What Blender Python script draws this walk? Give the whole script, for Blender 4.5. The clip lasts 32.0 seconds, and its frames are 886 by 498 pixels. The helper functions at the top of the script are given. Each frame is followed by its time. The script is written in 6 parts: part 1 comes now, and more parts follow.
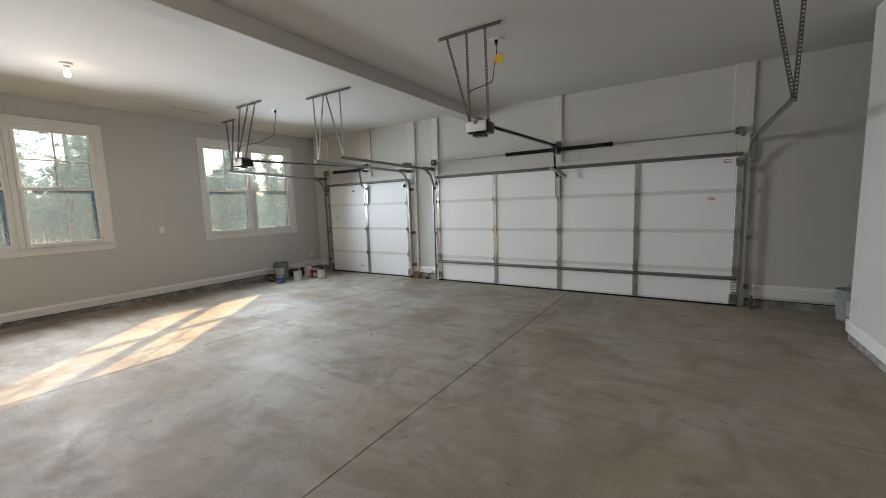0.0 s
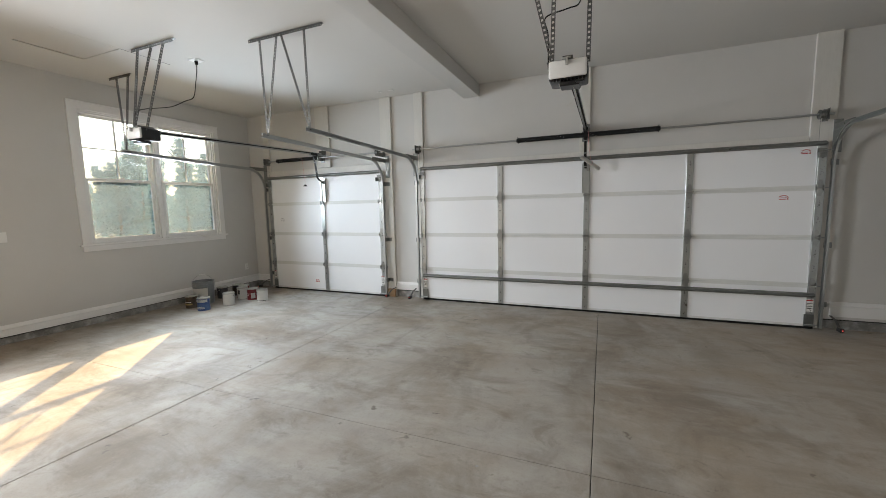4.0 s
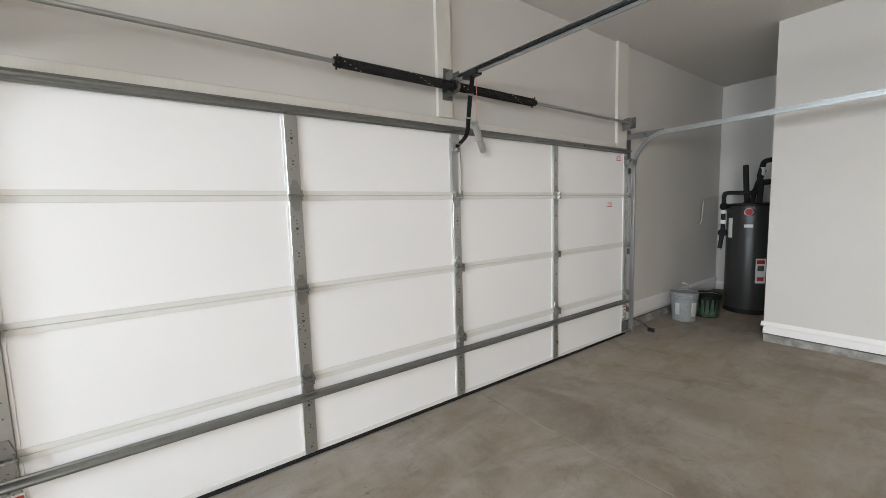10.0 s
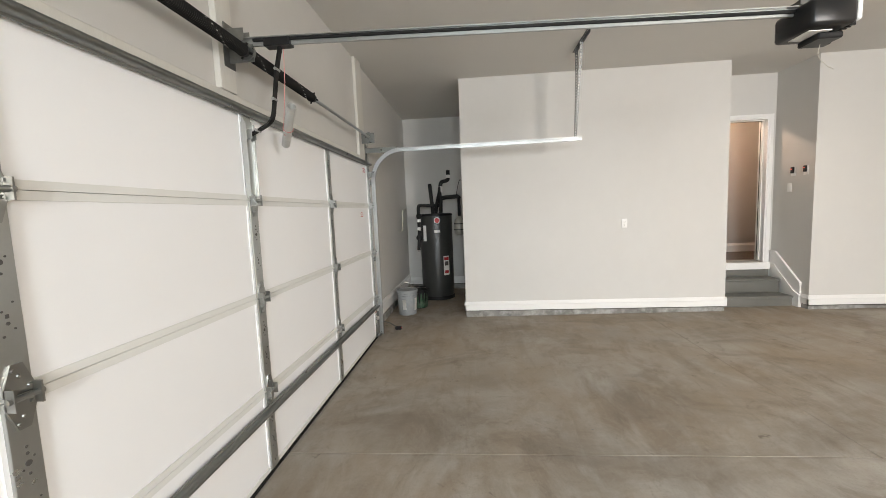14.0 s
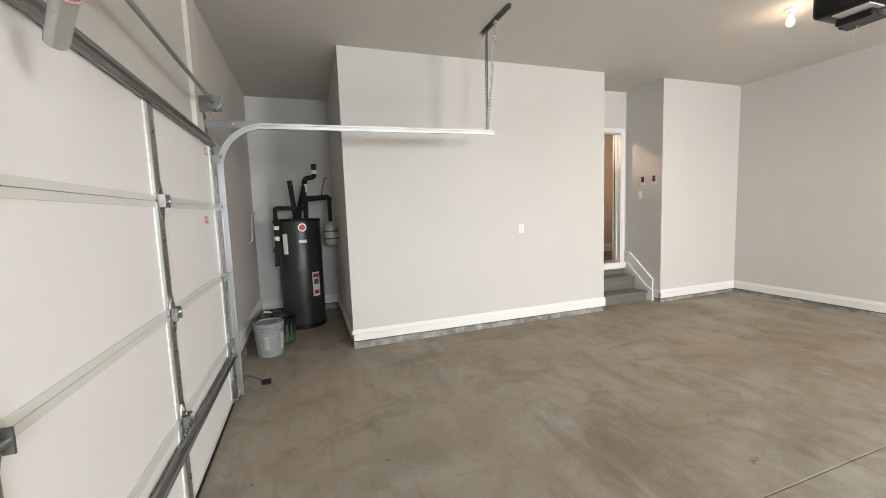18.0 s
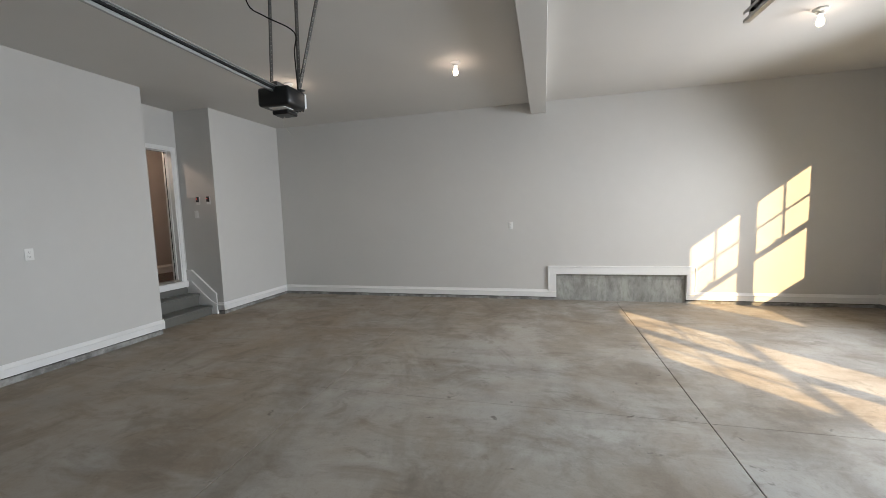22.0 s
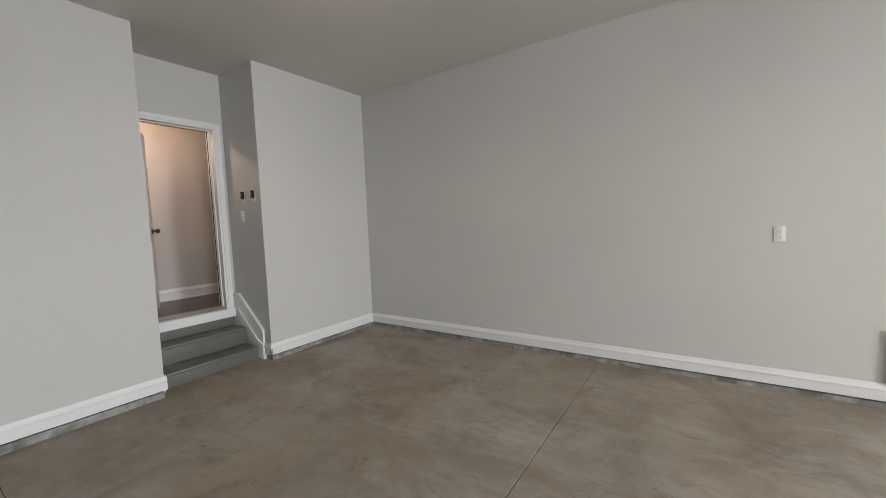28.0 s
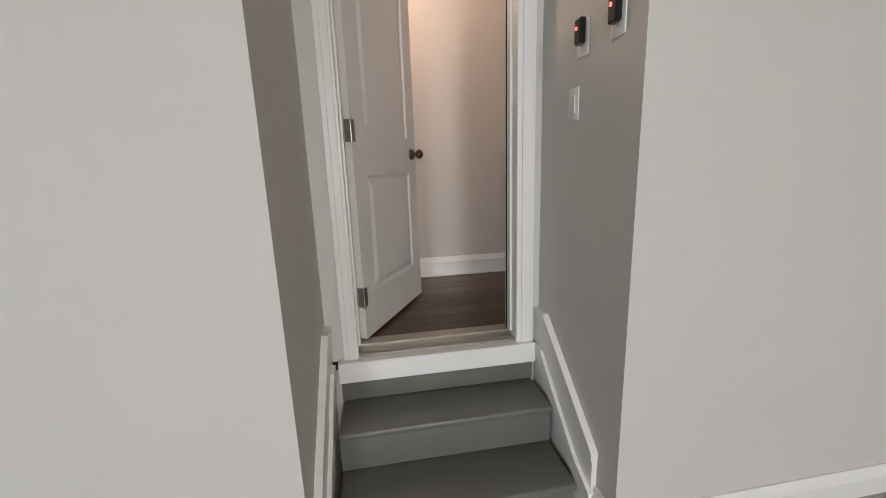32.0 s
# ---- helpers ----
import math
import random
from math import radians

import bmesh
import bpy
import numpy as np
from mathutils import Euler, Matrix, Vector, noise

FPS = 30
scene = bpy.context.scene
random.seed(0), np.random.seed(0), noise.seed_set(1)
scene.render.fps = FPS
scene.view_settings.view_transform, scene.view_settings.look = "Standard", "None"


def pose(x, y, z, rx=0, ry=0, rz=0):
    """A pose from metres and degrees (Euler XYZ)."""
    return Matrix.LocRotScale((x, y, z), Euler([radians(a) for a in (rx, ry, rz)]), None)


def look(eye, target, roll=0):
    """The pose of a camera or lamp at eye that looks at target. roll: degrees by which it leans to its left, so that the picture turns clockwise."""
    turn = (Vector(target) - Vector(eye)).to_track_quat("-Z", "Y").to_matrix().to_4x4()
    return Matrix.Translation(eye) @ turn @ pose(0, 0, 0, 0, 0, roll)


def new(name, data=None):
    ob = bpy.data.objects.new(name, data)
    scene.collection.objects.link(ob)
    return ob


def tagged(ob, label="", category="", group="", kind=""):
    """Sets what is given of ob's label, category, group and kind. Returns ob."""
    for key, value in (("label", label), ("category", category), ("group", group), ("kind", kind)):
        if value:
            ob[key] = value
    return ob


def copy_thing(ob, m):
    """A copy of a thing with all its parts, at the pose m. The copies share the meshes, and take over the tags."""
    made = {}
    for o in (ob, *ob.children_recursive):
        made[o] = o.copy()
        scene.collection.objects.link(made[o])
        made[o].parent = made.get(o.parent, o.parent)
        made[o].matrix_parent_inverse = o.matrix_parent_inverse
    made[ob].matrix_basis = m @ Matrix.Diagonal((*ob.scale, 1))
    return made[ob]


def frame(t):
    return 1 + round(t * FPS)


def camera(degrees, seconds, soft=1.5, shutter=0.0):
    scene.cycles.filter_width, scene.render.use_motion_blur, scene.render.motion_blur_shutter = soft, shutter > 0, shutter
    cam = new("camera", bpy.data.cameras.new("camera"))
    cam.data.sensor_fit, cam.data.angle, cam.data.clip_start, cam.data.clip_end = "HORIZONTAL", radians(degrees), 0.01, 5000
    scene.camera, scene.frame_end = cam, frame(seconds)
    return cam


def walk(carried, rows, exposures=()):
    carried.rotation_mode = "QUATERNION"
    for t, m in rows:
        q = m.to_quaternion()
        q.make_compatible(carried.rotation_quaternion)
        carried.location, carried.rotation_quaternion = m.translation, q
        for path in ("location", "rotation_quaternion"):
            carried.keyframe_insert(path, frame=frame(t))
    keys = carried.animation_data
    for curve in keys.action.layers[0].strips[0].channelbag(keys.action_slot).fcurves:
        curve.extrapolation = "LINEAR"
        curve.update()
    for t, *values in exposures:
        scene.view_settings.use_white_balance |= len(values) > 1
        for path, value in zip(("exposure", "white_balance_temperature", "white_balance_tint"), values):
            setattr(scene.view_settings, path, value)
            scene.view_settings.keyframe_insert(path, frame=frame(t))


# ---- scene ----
cam = camera(97.8, 32.0, 0.8)
PATH = [
    (0, (0.530, 0.553, 1.518), (-0.536, 2.230, 1.290), -1.9),
    (0.5, (0.468, 0.598, 1.503), (-0.534, 2.315, 1.279), -1.8),
    (1, (0.360, 0.651, 1.509), (-0.579, 2.402, 1.280), -1.7),
    (1.5, (0.237, 0.756, 1.489), (-0.651, 2.533, 1.257), -1.7),
    (2, (0.048, 0.974, 1.479), (-0.818, 2.761, 1.244), -1.5),
    (2.5, (-0.235, 1.114, 1.473), (-1.081, 2.911, 1.237), -1.4),
    (3, (-0.532, 1.237, 1.474), (-1.366, 3.041, 1.249), -1.4),
    (3.5, (-0.827, 1.384, 1.471), (-1.635, 3.200, 1.250), -1.3),
    (5.5, (-1.792, 2.173, 1.477), (-2.297, 4.096, 1.265), -1.6),
    (6, (-2.082, 2.420, 1.481), (-2.464, 4.372, 1.272), -1.5),
    (6.5, (-2.317, 2.697, 1.472), (-2.542, 4.673, 1.258), -1.6),
    (7, (-2.529, 2.981, 1.473), (-2.626, 4.968, 1.263), -1.6),
    (7.5, (-2.719, 3.242, 1.470), (-2.710, 5.231, 1.260), -1.6),
    (8, (-2.824, 3.547, 1.460), (-2.631, 5.525, 1.240), -1.7),
    (8.5, (-2.923, 3.848, 1.468), (-2.500, 5.792, 1.264), -1.7),
    (9, (-3.059, 4.154, 1.460), (-2.396, 6.031, 1.267), -1.8),
    (9.5, (-3.075, 4.444, 1.452), (-2.142, 6.202, 1.257), -1.6),
    (10, (-3.077, 4.752, 1.466), (-1.908, 6.363, 1.271), -1.7),
    (10.5, (-3.145, 5.040, 1.458), (-1.778, 6.487, 1.267), -1.8),
    (11, (-3.158, 5.261, 1.456), (-1.606, 6.508, 1.269), -1.8),
    (11.5, (-3.108, 5.486, 1.478), (-1.419, 6.541, 1.291), -2.0),
    (12, (-3.133, 5.653, 1.467), (-1.340, 6.522, 1.286), -2.1),
    (12.5, (-3.205, 5.785, 1.482), (-1.334, 6.468, 1.301), -2.2),
    (13, (-3.275, 5.817, 1.478), (-1.344, 6.307, 1.296), -2.2),
    (13.5, (-3.316, 5.810, 1.479), (-1.352, 6.136, 1.295), -2.3),
    (14, (-3.326, 5.819, 1.473), (-1.343, 5.992, 1.283), -2.3),
    (14.5, (-3.307, 5.853, 1.481), (-1.318, 5.919, 1.284), -2.2),
    (16.5, (-2.681, 6.167, 1.499), (-0.702, 5.978, 1.288), -2.1),
    (17, (-2.537, 6.255, 1.489), (-0.574, 5.931, 1.282), -2.0),
    (17.5, (-2.311, 6.293, 1.472), (-0.384, 5.795, 1.271), -2.1),
    (18, (-2.285, 6.385, 1.483), (-0.404, 5.733, 1.288), -2.1),
    (18.5, (-2.348, 6.515, 1.490), (-0.548, 5.662, 1.310), -2.1),
    (19, (-2.490, 6.549, 1.504), (-0.823, 5.458, 1.333), -2.2),
    (19.5, (-2.651, 6.576, 1.484), (-1.151, 5.263, 1.322), -2.3),
    (20, (-2.761, 6.576, 1.501), (-1.442, 5.081, 1.335), -2.1),
    (20.5, (-2.865, 6.553, 1.481), (-1.742, 4.907, 1.313), -2.0),
    (21, (-2.927, 6.510, 1.486), (-2.028, 4.732, 1.316), -1.8),
    (21.5, (-2.953, 6.490, 1.489), (-2.260, 4.622, 1.313), -1.8),
    (22, (-2.964, 6.503, 1.503), (-2.455, 4.577, 1.322), -1.8),
    (22.5, (-3.005, 6.494, 1.479), (-2.652, 4.533, 1.303), -1.7),
    (23, (-2.985, 6.483, 1.507), (-2.770, 4.504, 1.323), -1.7),
    (23.5, (-3.006, 6.486, 1.489), (-2.871, 4.498, 1.311), -1.6),
    (24, (-3.009, 6.441, 1.487), (-2.928, 4.450, 1.308), -1.7),
    (24.5, (-2.974, 6.332, 1.476), (-2.900, 4.342, 1.293), -1.7),
    (26.5, (-2.444, 5.047, 1.464), (-2.241, 3.068, 1.259), -1.7),
    (27, (-2.326, 4.656, 1.460), (-1.845, 2.723, 1.286), -1.8),
    (27.5, (-2.168, 4.305, 1.494), (-1.386, 2.470, 1.338), -2.1),
    (28, (-1.962, 3.913, 1.479), (-0.837, 2.266, 1.333), -2.3),
    (28.5, (-1.735, 3.538, 1.504), (-0.374, 2.081, 1.346), -2.1),
    (29, (-1.422, 3.251, 1.505), (0.119, 1.986, 1.346), -2.1),
    (29.5, (-1.079, 3.011, 1.498), (0.629, 1.984, 1.324), -2.2),
    (30, (-0.683, 2.874, 1.465), (1.086, 1.968, 1.247), -1.8),
    (30.5, (-0.346, 2.609, 1.472), (1.518, 1.931, 1.211), -2.2),
    (31, (0.122, 2.530, 1.422), (2.026, 1.994, 1.127), -2.0),
    (32, (0.924, 2.315, 1.404), (2.856, 2.004, 0.995), -2.0),
]
EXPOSURES = [(0, 1.22, 6480, 10), (3.5, 1.52, 6480, 10), (6, 1.61, 6420, 10), (7, 1.79, 6460, 10), (9, 1.94, 6550, 10.5), (11, 2.05, 6780, 11.5), (13, 2.15, 6980, 11.5), (17, 2.3, 7200, 12.5), (19, 2.32, 6700, 10.5),
             (21, 1.52, 6450, 10), (23, 1.12, 6150, 8.5), (24.5, 1.0, 6200, 8), (27, 0.93, 6350, 9), (28, 1.43, 6500, 10.5), (29, 1.76, 6600, 11), (30, 1.77, 6660, 11.5), (32, 1.64, 6640, 11)]
walk(cam, [(t, look(eye, target, roll)) for t, eye, target, roll in PATH], EXPOSURES)

# ---- light and sky ----
SUN_WAY = Vector((0.85, -1.0, -0.67)).normalized()
world = bpy.data.worlds.new("sky")
scene.world = world
world.use_nodes = True
wn = world.node_tree.nodes
wl = world.node_tree.links
wn.clear()
w_out = wn.new("ShaderNodeOutputWorld")
w_bg = wn.new("ShaderNodeBackground")
w_sky = wn.new("ShaderNodeTexSky")
w_sky.sky_type = "NISHITA"
w_sky.sun_disc = False
w_sky.sun_elevation = math.asin(-SUN_WAY.z)
w_sky.sun_rotation = math.atan2(-SUN_WAY.x, -SUN_WAY.y)
w_sky.air_density, w_sky.dust_density = 1.0, 2.5
w_bg.inputs["Strength"].default_value = 0.15
wl.new(w_sky.outputs["Color"], w_bg.inputs["Color"])
wl.new(w_bg.outputs["Background"], w_out.inputs["Surface"])


def lamp(name, kind, matrix, energy, colour, **more):
    data = bpy.data.lights.new(name, kind)
    data.energy, data.color = energy, colour
    if "angle" in more:
        data.angle = more["angle"]
    if "size" in more:
        data.shape, data.size, data.size_y = "RECTANGLE", more["size"][0], more["size"][1]
    if "radius" in more:
        data.shadow_soft_size = more["radius"]
    ob = new(name, data)
    ob.matrix_basis = matrix
    return ob


lamp("sun", "SUN", look((0, 0, 20), Vector((0, 0, 20)) + SUN_WAY), 4.3, (1.0, 0.70, 0.36), angle=radians(0.6))
# daylight entering through the two windows, strongest from the bright sky about the sun
for wy, turn, power, tone in ((1.96, -0.15, 43, (0.955, 0.97, 1.0)), (5.43, 0.32, 34, (0.76, 0.88, 1.0))):
    day = lamp("window_daylight", "AREA", look((-7.12, wy, 1.95), (-5.12, wy - turn, 1.45)), power, tone, size=(1.3, 1.20))
    day.data.spread = radians(128)
# bulbs on the ceiling
BULBS = [(-5.35, 2.15), (-2.0, 2.05), (0.17, 2.07)]
for bx, by in BULBS:
    bulb = lamp("bulb_light", "SPOT", pose(bx, by, 3.0), 4.0, (1.0, 0.88, 0.74), radius=0.1)
    bulb.data.spot_size, bulb.data.spot_blend = radians(168), 0.6
    lamp("bulb_halo", "POINT", pose(bx, by, 3.02), 0.42, (1.0, 0.76, 0.60), radius=0.03)
# light of the hall behind the stair door
lamp("hall_light", "POINT", pose(3.35, 2.55, 2.95), 10.5, (1.0, 0.72, 0.56), radius=0.05)

# ---- materials ----


def material(name, colour, rough=0.6, metal=0.0, second=None, scale=3.0, amount=0.5, third=None, scale2=30.0, amount2=0.3,
             bump=0.0, bump_scale=60.0, rough_var=0.0, stretch=(1, 1, 1), spec=0.5, by_object=0.0, through_light=0.0):
    m = bpy.data.materials.new(name)
    m.use_nodes = True
    n, l = m.node_tree.nodes, m.node_tree.links
    b = n["Principled BSDF"]
    b.inputs["Roughness"].default_value = rough
    b.inputs["Metallic"].default_value = metal
    b.inputs["Specular IOR Level"].default_value = spec
    geo = n.new("ShaderNodeNewGeometry")
    mp = n.new("ShaderNodeMapping")
    mp.inputs["Scale"].default_value = stretch
    l.new(geo.outputs["Position"], mp.inputs["Vector"])
    last = None

    def noise_fac(sc, detail, lo, hi):
        t = n.new("ShaderNodeTexNoise")
        t.inputs["Scale"].default_value = sc
        t.inputs["Detail"].default_value = detail
        t.inputs["Roughness"].default_value = 0.62
        l.new(mp.outputs["Vector"], t.inputs["Vector"])
        r = n.new("ShaderNodeMapRange")
        r.inputs["From Min"].default_value = lo
        r.inputs["From Max"].default_value = hi
        l.new(t.outputs["Fac"], r.inputs["Value"])
        return r.outputs["Result"]

    def blend(fac, amount_, a, c):
        mul = n.new("ShaderNodeMath")
        mul.operation = "MULTIPLY"
        l.new(fac, mul.inputs[0])
        mul.inputs[1].default_value = amount_
        mix = n.new("ShaderNodeMix")
        mix.data_type = "RGBA"
        l.new(mul.outputs[0], mix.inputs["Factor"])
        if hasattr(a, "is_linked"):
            l.new(a, mix.inputs["A"])
        else:
            mix.inputs["A"].default_value = (*a, 1)
        mix.inputs["B"].default_value = (*c, 1)
        return mix.outputs["Result"]

    col = colour
    if second:
        last = noise_fac(scale, 5, 0.36, 0.66)
        col = blend(last, amount, col, second)
    if third:
        col = blend(noise_fac(scale2, 6, 0.45, 0.75), amount2, col, third)
    if by_object:
        info = n.new("ShaderNodeObjectInfo")
        hsv = n.new("ShaderNodeHueSaturation")
        r = n.new("ShaderNodeMapRange")
        r.inputs["To Min"].default_value = 1 - by_object
        r.inputs["To Max"].default_value = 1 + by_object
        l.new(info.outputs["Random"], r.inputs["Value"])
        l.new(r.outputs["Result"], hsv.inputs["Value"])
        if hasattr(col, "is_linked"):
            l.new(col, hsv.inputs["Color"])
        else:
            hsv.inputs["Color"].default_value = (*col, 1)
        col = hsv.outputs["Color"]
    if hasattr(col, "is_linked"):
        l.new(col, b.inputs["Base Color"])
    else:
        b.inputs["Base Color"].default_value = (*col, 1)
    if rough_var:
        r = n.new("ShaderNodeMapRange")
        r.inputs["To Min"].default_value = max(0.03, rough - rough_var)
        r.inputs["To Max"].default_value = min(1, rough + rough_var)
        l.new(noise_fac(scale * 1.7, 6, 0.3, 0.7), r.inputs["Value"])
        l.new(r.outputs["Result"], b.inputs["Roughness"])
    if bump:
        t = n.new("ShaderNodeTexNoise")
        t.inputs["Scale"].default_value = bump_scale
        t.inputs["Detail"].default_value = 4
        l.new(mp.outputs["Vector"], t.inputs["Vector"])
        bp = n.new("ShaderNodeBump")
        bp.inputs["Strength"].default_value = bump
        bp.inputs["Distance"].default_value = 0.01
        l.new(t.outputs["Fac"], bp.inputs["Height"])
        l.new(bp.outputs["Normal"], b.inputs["Normal"])
    if through_light:
        tl = n.new("ShaderNodeBsdfTranslucent")
        if hasattr(col, "is_linked"):
            l.new(col, tl.inputs["Color"])
        else:
            tl.inputs["Color"].default_value = (*col, 1)
        ms = n.new("ShaderNodeMixShader")
        ms.inputs["Fac"].default_value = through_light
        l.new(b.outputs["BSDF"], ms.inputs[1])
        l.new(tl.outputs["BSDF"], ms.inputs[2])
        l.new(ms.outputs["Shader"], n["Material Output"].inputs["Surface"])
    return m


def glowing(name, colour, strength):
    m = bpy.data.materials.new(name)
    m.use_nodes = True
    b = m.node_tree.nodes["Principled BSDF"]
    b.inputs["Base Color"].default_value = (*colour, 1)
    b.inputs["Emission Color"].default_value = (*colour, 1)
    b.inputs["Emission Strength"].default_value = strength
    return m


def pane_glass(name):
    m = bpy.data.materials.new(name)
    m.use_nodes = True
    n, l = m.node_tree.nodes, m.node_tree.links
    n.clear()
    out = n.new("ShaderNodeOutputMaterial")
    mix = n.new("ShaderNodeMixShader")
    fr = n.new("ShaderNodeFresnel")
    fr.inputs["IOR"].default_value = 1.3
    tr = n.new("ShaderNodeBsdfTransparent")
    tr.inputs["Color"].default_value = (0.93, 0.97, 0.98, 1)
    gl = n.new("ShaderNodeBsdfGlossy")
    gl.inputs["Roughness"].default_value = 0.02
    # thin bluish veil on the panes, imitating bright haze and glare outside
    haze_veil = n.new("ShaderNodeBsdfTranslucent")
    haze_veil.inputs["Color"].default_value = (0.62, 0.84, 1.0, 1)
    film = n.new("ShaderNodeMixShader")
    geo = n.new("ShaderNodeNewGeometry")
    tex = n.new("ShaderNodeTexNoise")
    tex.inputs["Scale"].default_value = 3.0
    tex.inputs["Detail"].default_value = 5
    rng = n.new("ShaderNodeMapRange")
    rng.inputs["From Min"].default_value = 0.3
    rng.inputs["From Max"].default_value = 0.7
    rng.inputs["To Min"].default_value = 0.06
    rng.inputs["To Max"].default_value = 0.08
    l.new(geo.outputs["Position"], tex.inputs["Vector"])
    l.new(tex.outputs["Fac"], rng.inputs["Value"])
    l.new(rng.outputs["Result"], film.inputs["Fac"])
    l.new(tr.outputs["BSDF"], film.inputs[1])
    l.new(haze_veil.outputs["BSDF"], film.inputs[2])
    l.new(fr.outputs["Fac"], mix.inputs["Fac"])
    l.new(film.outputs["Shader"], mix.inputs[1])
    l.new(gl.outputs["BSDF"], mix.inputs[2])
    l.new(mix.outputs["Shader"], out.inputs["Surface"])
    return m


def concrete_floor():
    m = bpy.data.materials.new("trowelled_concrete")
    m.use_nodes = True
    n, l = m.node_tree.nodes, m.node_tree.links
    b = n["Principled BSDF"]
    geo = n.new("ShaderNodeNewGeometry")

    def tex(scale, detail, dist=0.0, rough=0.6, offset=(0, 0, 0), stretch=(1, 1, 1), turn=0.0):
        mp = n.new("ShaderNodeMapping")
        mp.inputs["Location"].default_value = offset
        mp.inputs["Scale"].default_value = stretch
        mp.inputs["Rotation"].default_value = (0, 0, turn)
        l.new(geo.outputs["Position"], mp.inputs["Vector"])
        t = n.new("ShaderNodeTexNoise")
        t.inputs["Scale"].default_value = scale
        t.inputs["Detail"].default_value = detail
        t.inputs["Distortion"].default_value = dist
        t.inputs["Roughness"].default_value = rough
        l.new(mp.outputs["Vector"], t.inputs["Vector"])
        return t.outputs["Fac"]

    def ranged(v, a, c, lo=0.0, hi=1.0):
        r = n.new("ShaderNodeMapRange")
        r.inputs["From Min"].default_value = a
        r.inputs["From Max"].default_value = c
        r.inputs["To Min"].default_value = lo
        r.inputs["To Max"].default_value = hi
        l.new(v, r.inputs["Value"])
        return r.outputs["Result"]

    def mix(fac, a, c):
        x = n.new("ShaderNodeMix")
        x.data_type = "RGBA"
        l.new(fac, x.inputs["Factor"])
        if hasattr(a, "is_linked"):
            l.new(a, x.inputs["A"])
        else:
            x.inputs["A"].default_value = (*a, 1)
        x.inputs["B"].default_value = (*c, 1)
        return x.outputs["Result"]

    col = mix(ranged(tex(0.45, 4, 0.2), 0.40, 0.60), (0.330, 0.313, 0.285), (0.310, 0.258, 0.198))
    # pale laitance and darker trowel burns in soft patches
    col = mix(ranged(tex(0.8, 7, 0.5, 0.6, (3, 8, 0)), 0.42, 0.64, 0, 0.60), col, (0.430, 0.412, 0.380))
    col = mix(ranged(tex(1.0, 7, 0.7, 0.62, (7, 1, 2), (1, 0.6, 1), 0.5), 0.47, 0.63, 0, 0.55), col, (0.200, 0.172, 0.140))
    col = mix(ranged(tex(2.0, 7, 0.8, 0.66, (15, 2, 9), (0.6, 1, 1), 0.2), 0.51, 0.64, 0, 0.55), col, (0.170, 0.138, 0.106))
    col = mix(ranged(tex(2.4, 7, 0.6, 0.66, (1, 5, 4), (0.45, 1, 1), -0.7), 0.50, 0.66, 0, 0.36), col, (0.46, 0.44, 0.40))
    col = mix(ranged(tex(0.7, 6, 0.6, 0.6, (12, 3, 0)), 0.50, 0.66, 0, 0.45), col, (0.245, 0.185, 0.130))
    # rubbed streaks and scuffs across the slab
    col = mix(ranged(tex(5.5, 6, 0.6, 0.64, (8, 14, 0), (0.14, 1, 1), 0.35), 0.54, 0.68, 0, 0.36), col, (0.185, 0.156, 0.124))
    col = mix(ranged(tex(4.5, 6, 0.7, 0.66, (3, 17, 5), (0.35, 1, 1), -0.3), 0.55, 0.67, 0, 0.22), col, (0.46, 0.44, 0.40))
    col = mix(ranged(tex(5.0, 7, 0.9, 0.68, (21, 7, 3), (0.7, 1, 1), 0.6), 0.57, 0.66, 0, 0.36), col, (0.135, 0.110, 0.086))
    col = mix(ranged(tex(11, 7, 0.5, 0.7, (5, 6, 1), (1, 0.5, 1), 0.9), 0.52, 0.72, 0, 0.26), col, (0.175, 0.153, 0.128))
    col = mix(ranged(tex(75, 5, 0, 0.66, (2, 2, 2)), 0.52, 0.72, 0, 0.24), col, (0.150, 0.132, 0.11))
    col = mix(ranged(tex(40, 5, 0, 0.66, (6, 2, 7)), 0.56, 0.72, 0, 0.16), col, (0.44, 0.42, 0.385))
    col = mix(ranged(tex(6, 4, 0.4, 0.6, (9, 9, 2)), 0.68, 0.73, 0, 0.65), col, (0.075, 0.062, 0.05))
    # rusty brown staining toward the house end of the slab, its colour lightened to add missing light
    xyz = n.new("ShaderNodeSeparateXYZ")
    l.new(geo.outputs["Position"], xyz.inputs["Vector"])
    spread = n.new("ShaderNodeMath")
    spread.operation = "MULTIPLY"
    l.new(ranged(xyz.outputs["X"], -3.0, 1.2, 0.0, 1.0), spread.inputs[0])
    l.new(ranged(tex(0.9, 7, 0.9, 0.66, (20, 4, 3)), 0.30, 0.66, 0.10, 0.55), spread.inputs[1])
    col = mix(spread.outputs[0], col, (0.345, 0.262, 0.182))
    # damp-looking dark blotches and thin pale scrapes over the stain
    col = mix(ranged(tex(1.5, 7, 0.9, 0.64, (30, 11, 2), (1, 0.7, 1), 0.4), 0.51, 0.64, 0, 0.42), col, (0.160, 0.130, 0.100))
    col = mix(ranged(tex(3.0, 7, 0.8, 0.66, (2, 33, 6), (0.5, 1, 1), -0.5), 0.56, 0.66, 0, 0.26), col, (0.44, 0.40, 0.345))
    l.new(col, b.inputs["Base Color"])
    l.new(ranged(tex(2.0, 6, 0.7, 0.62, (4, 4, 4)), 0.35, 0.68, 0.54, 0.74), b.inputs["Roughness"])
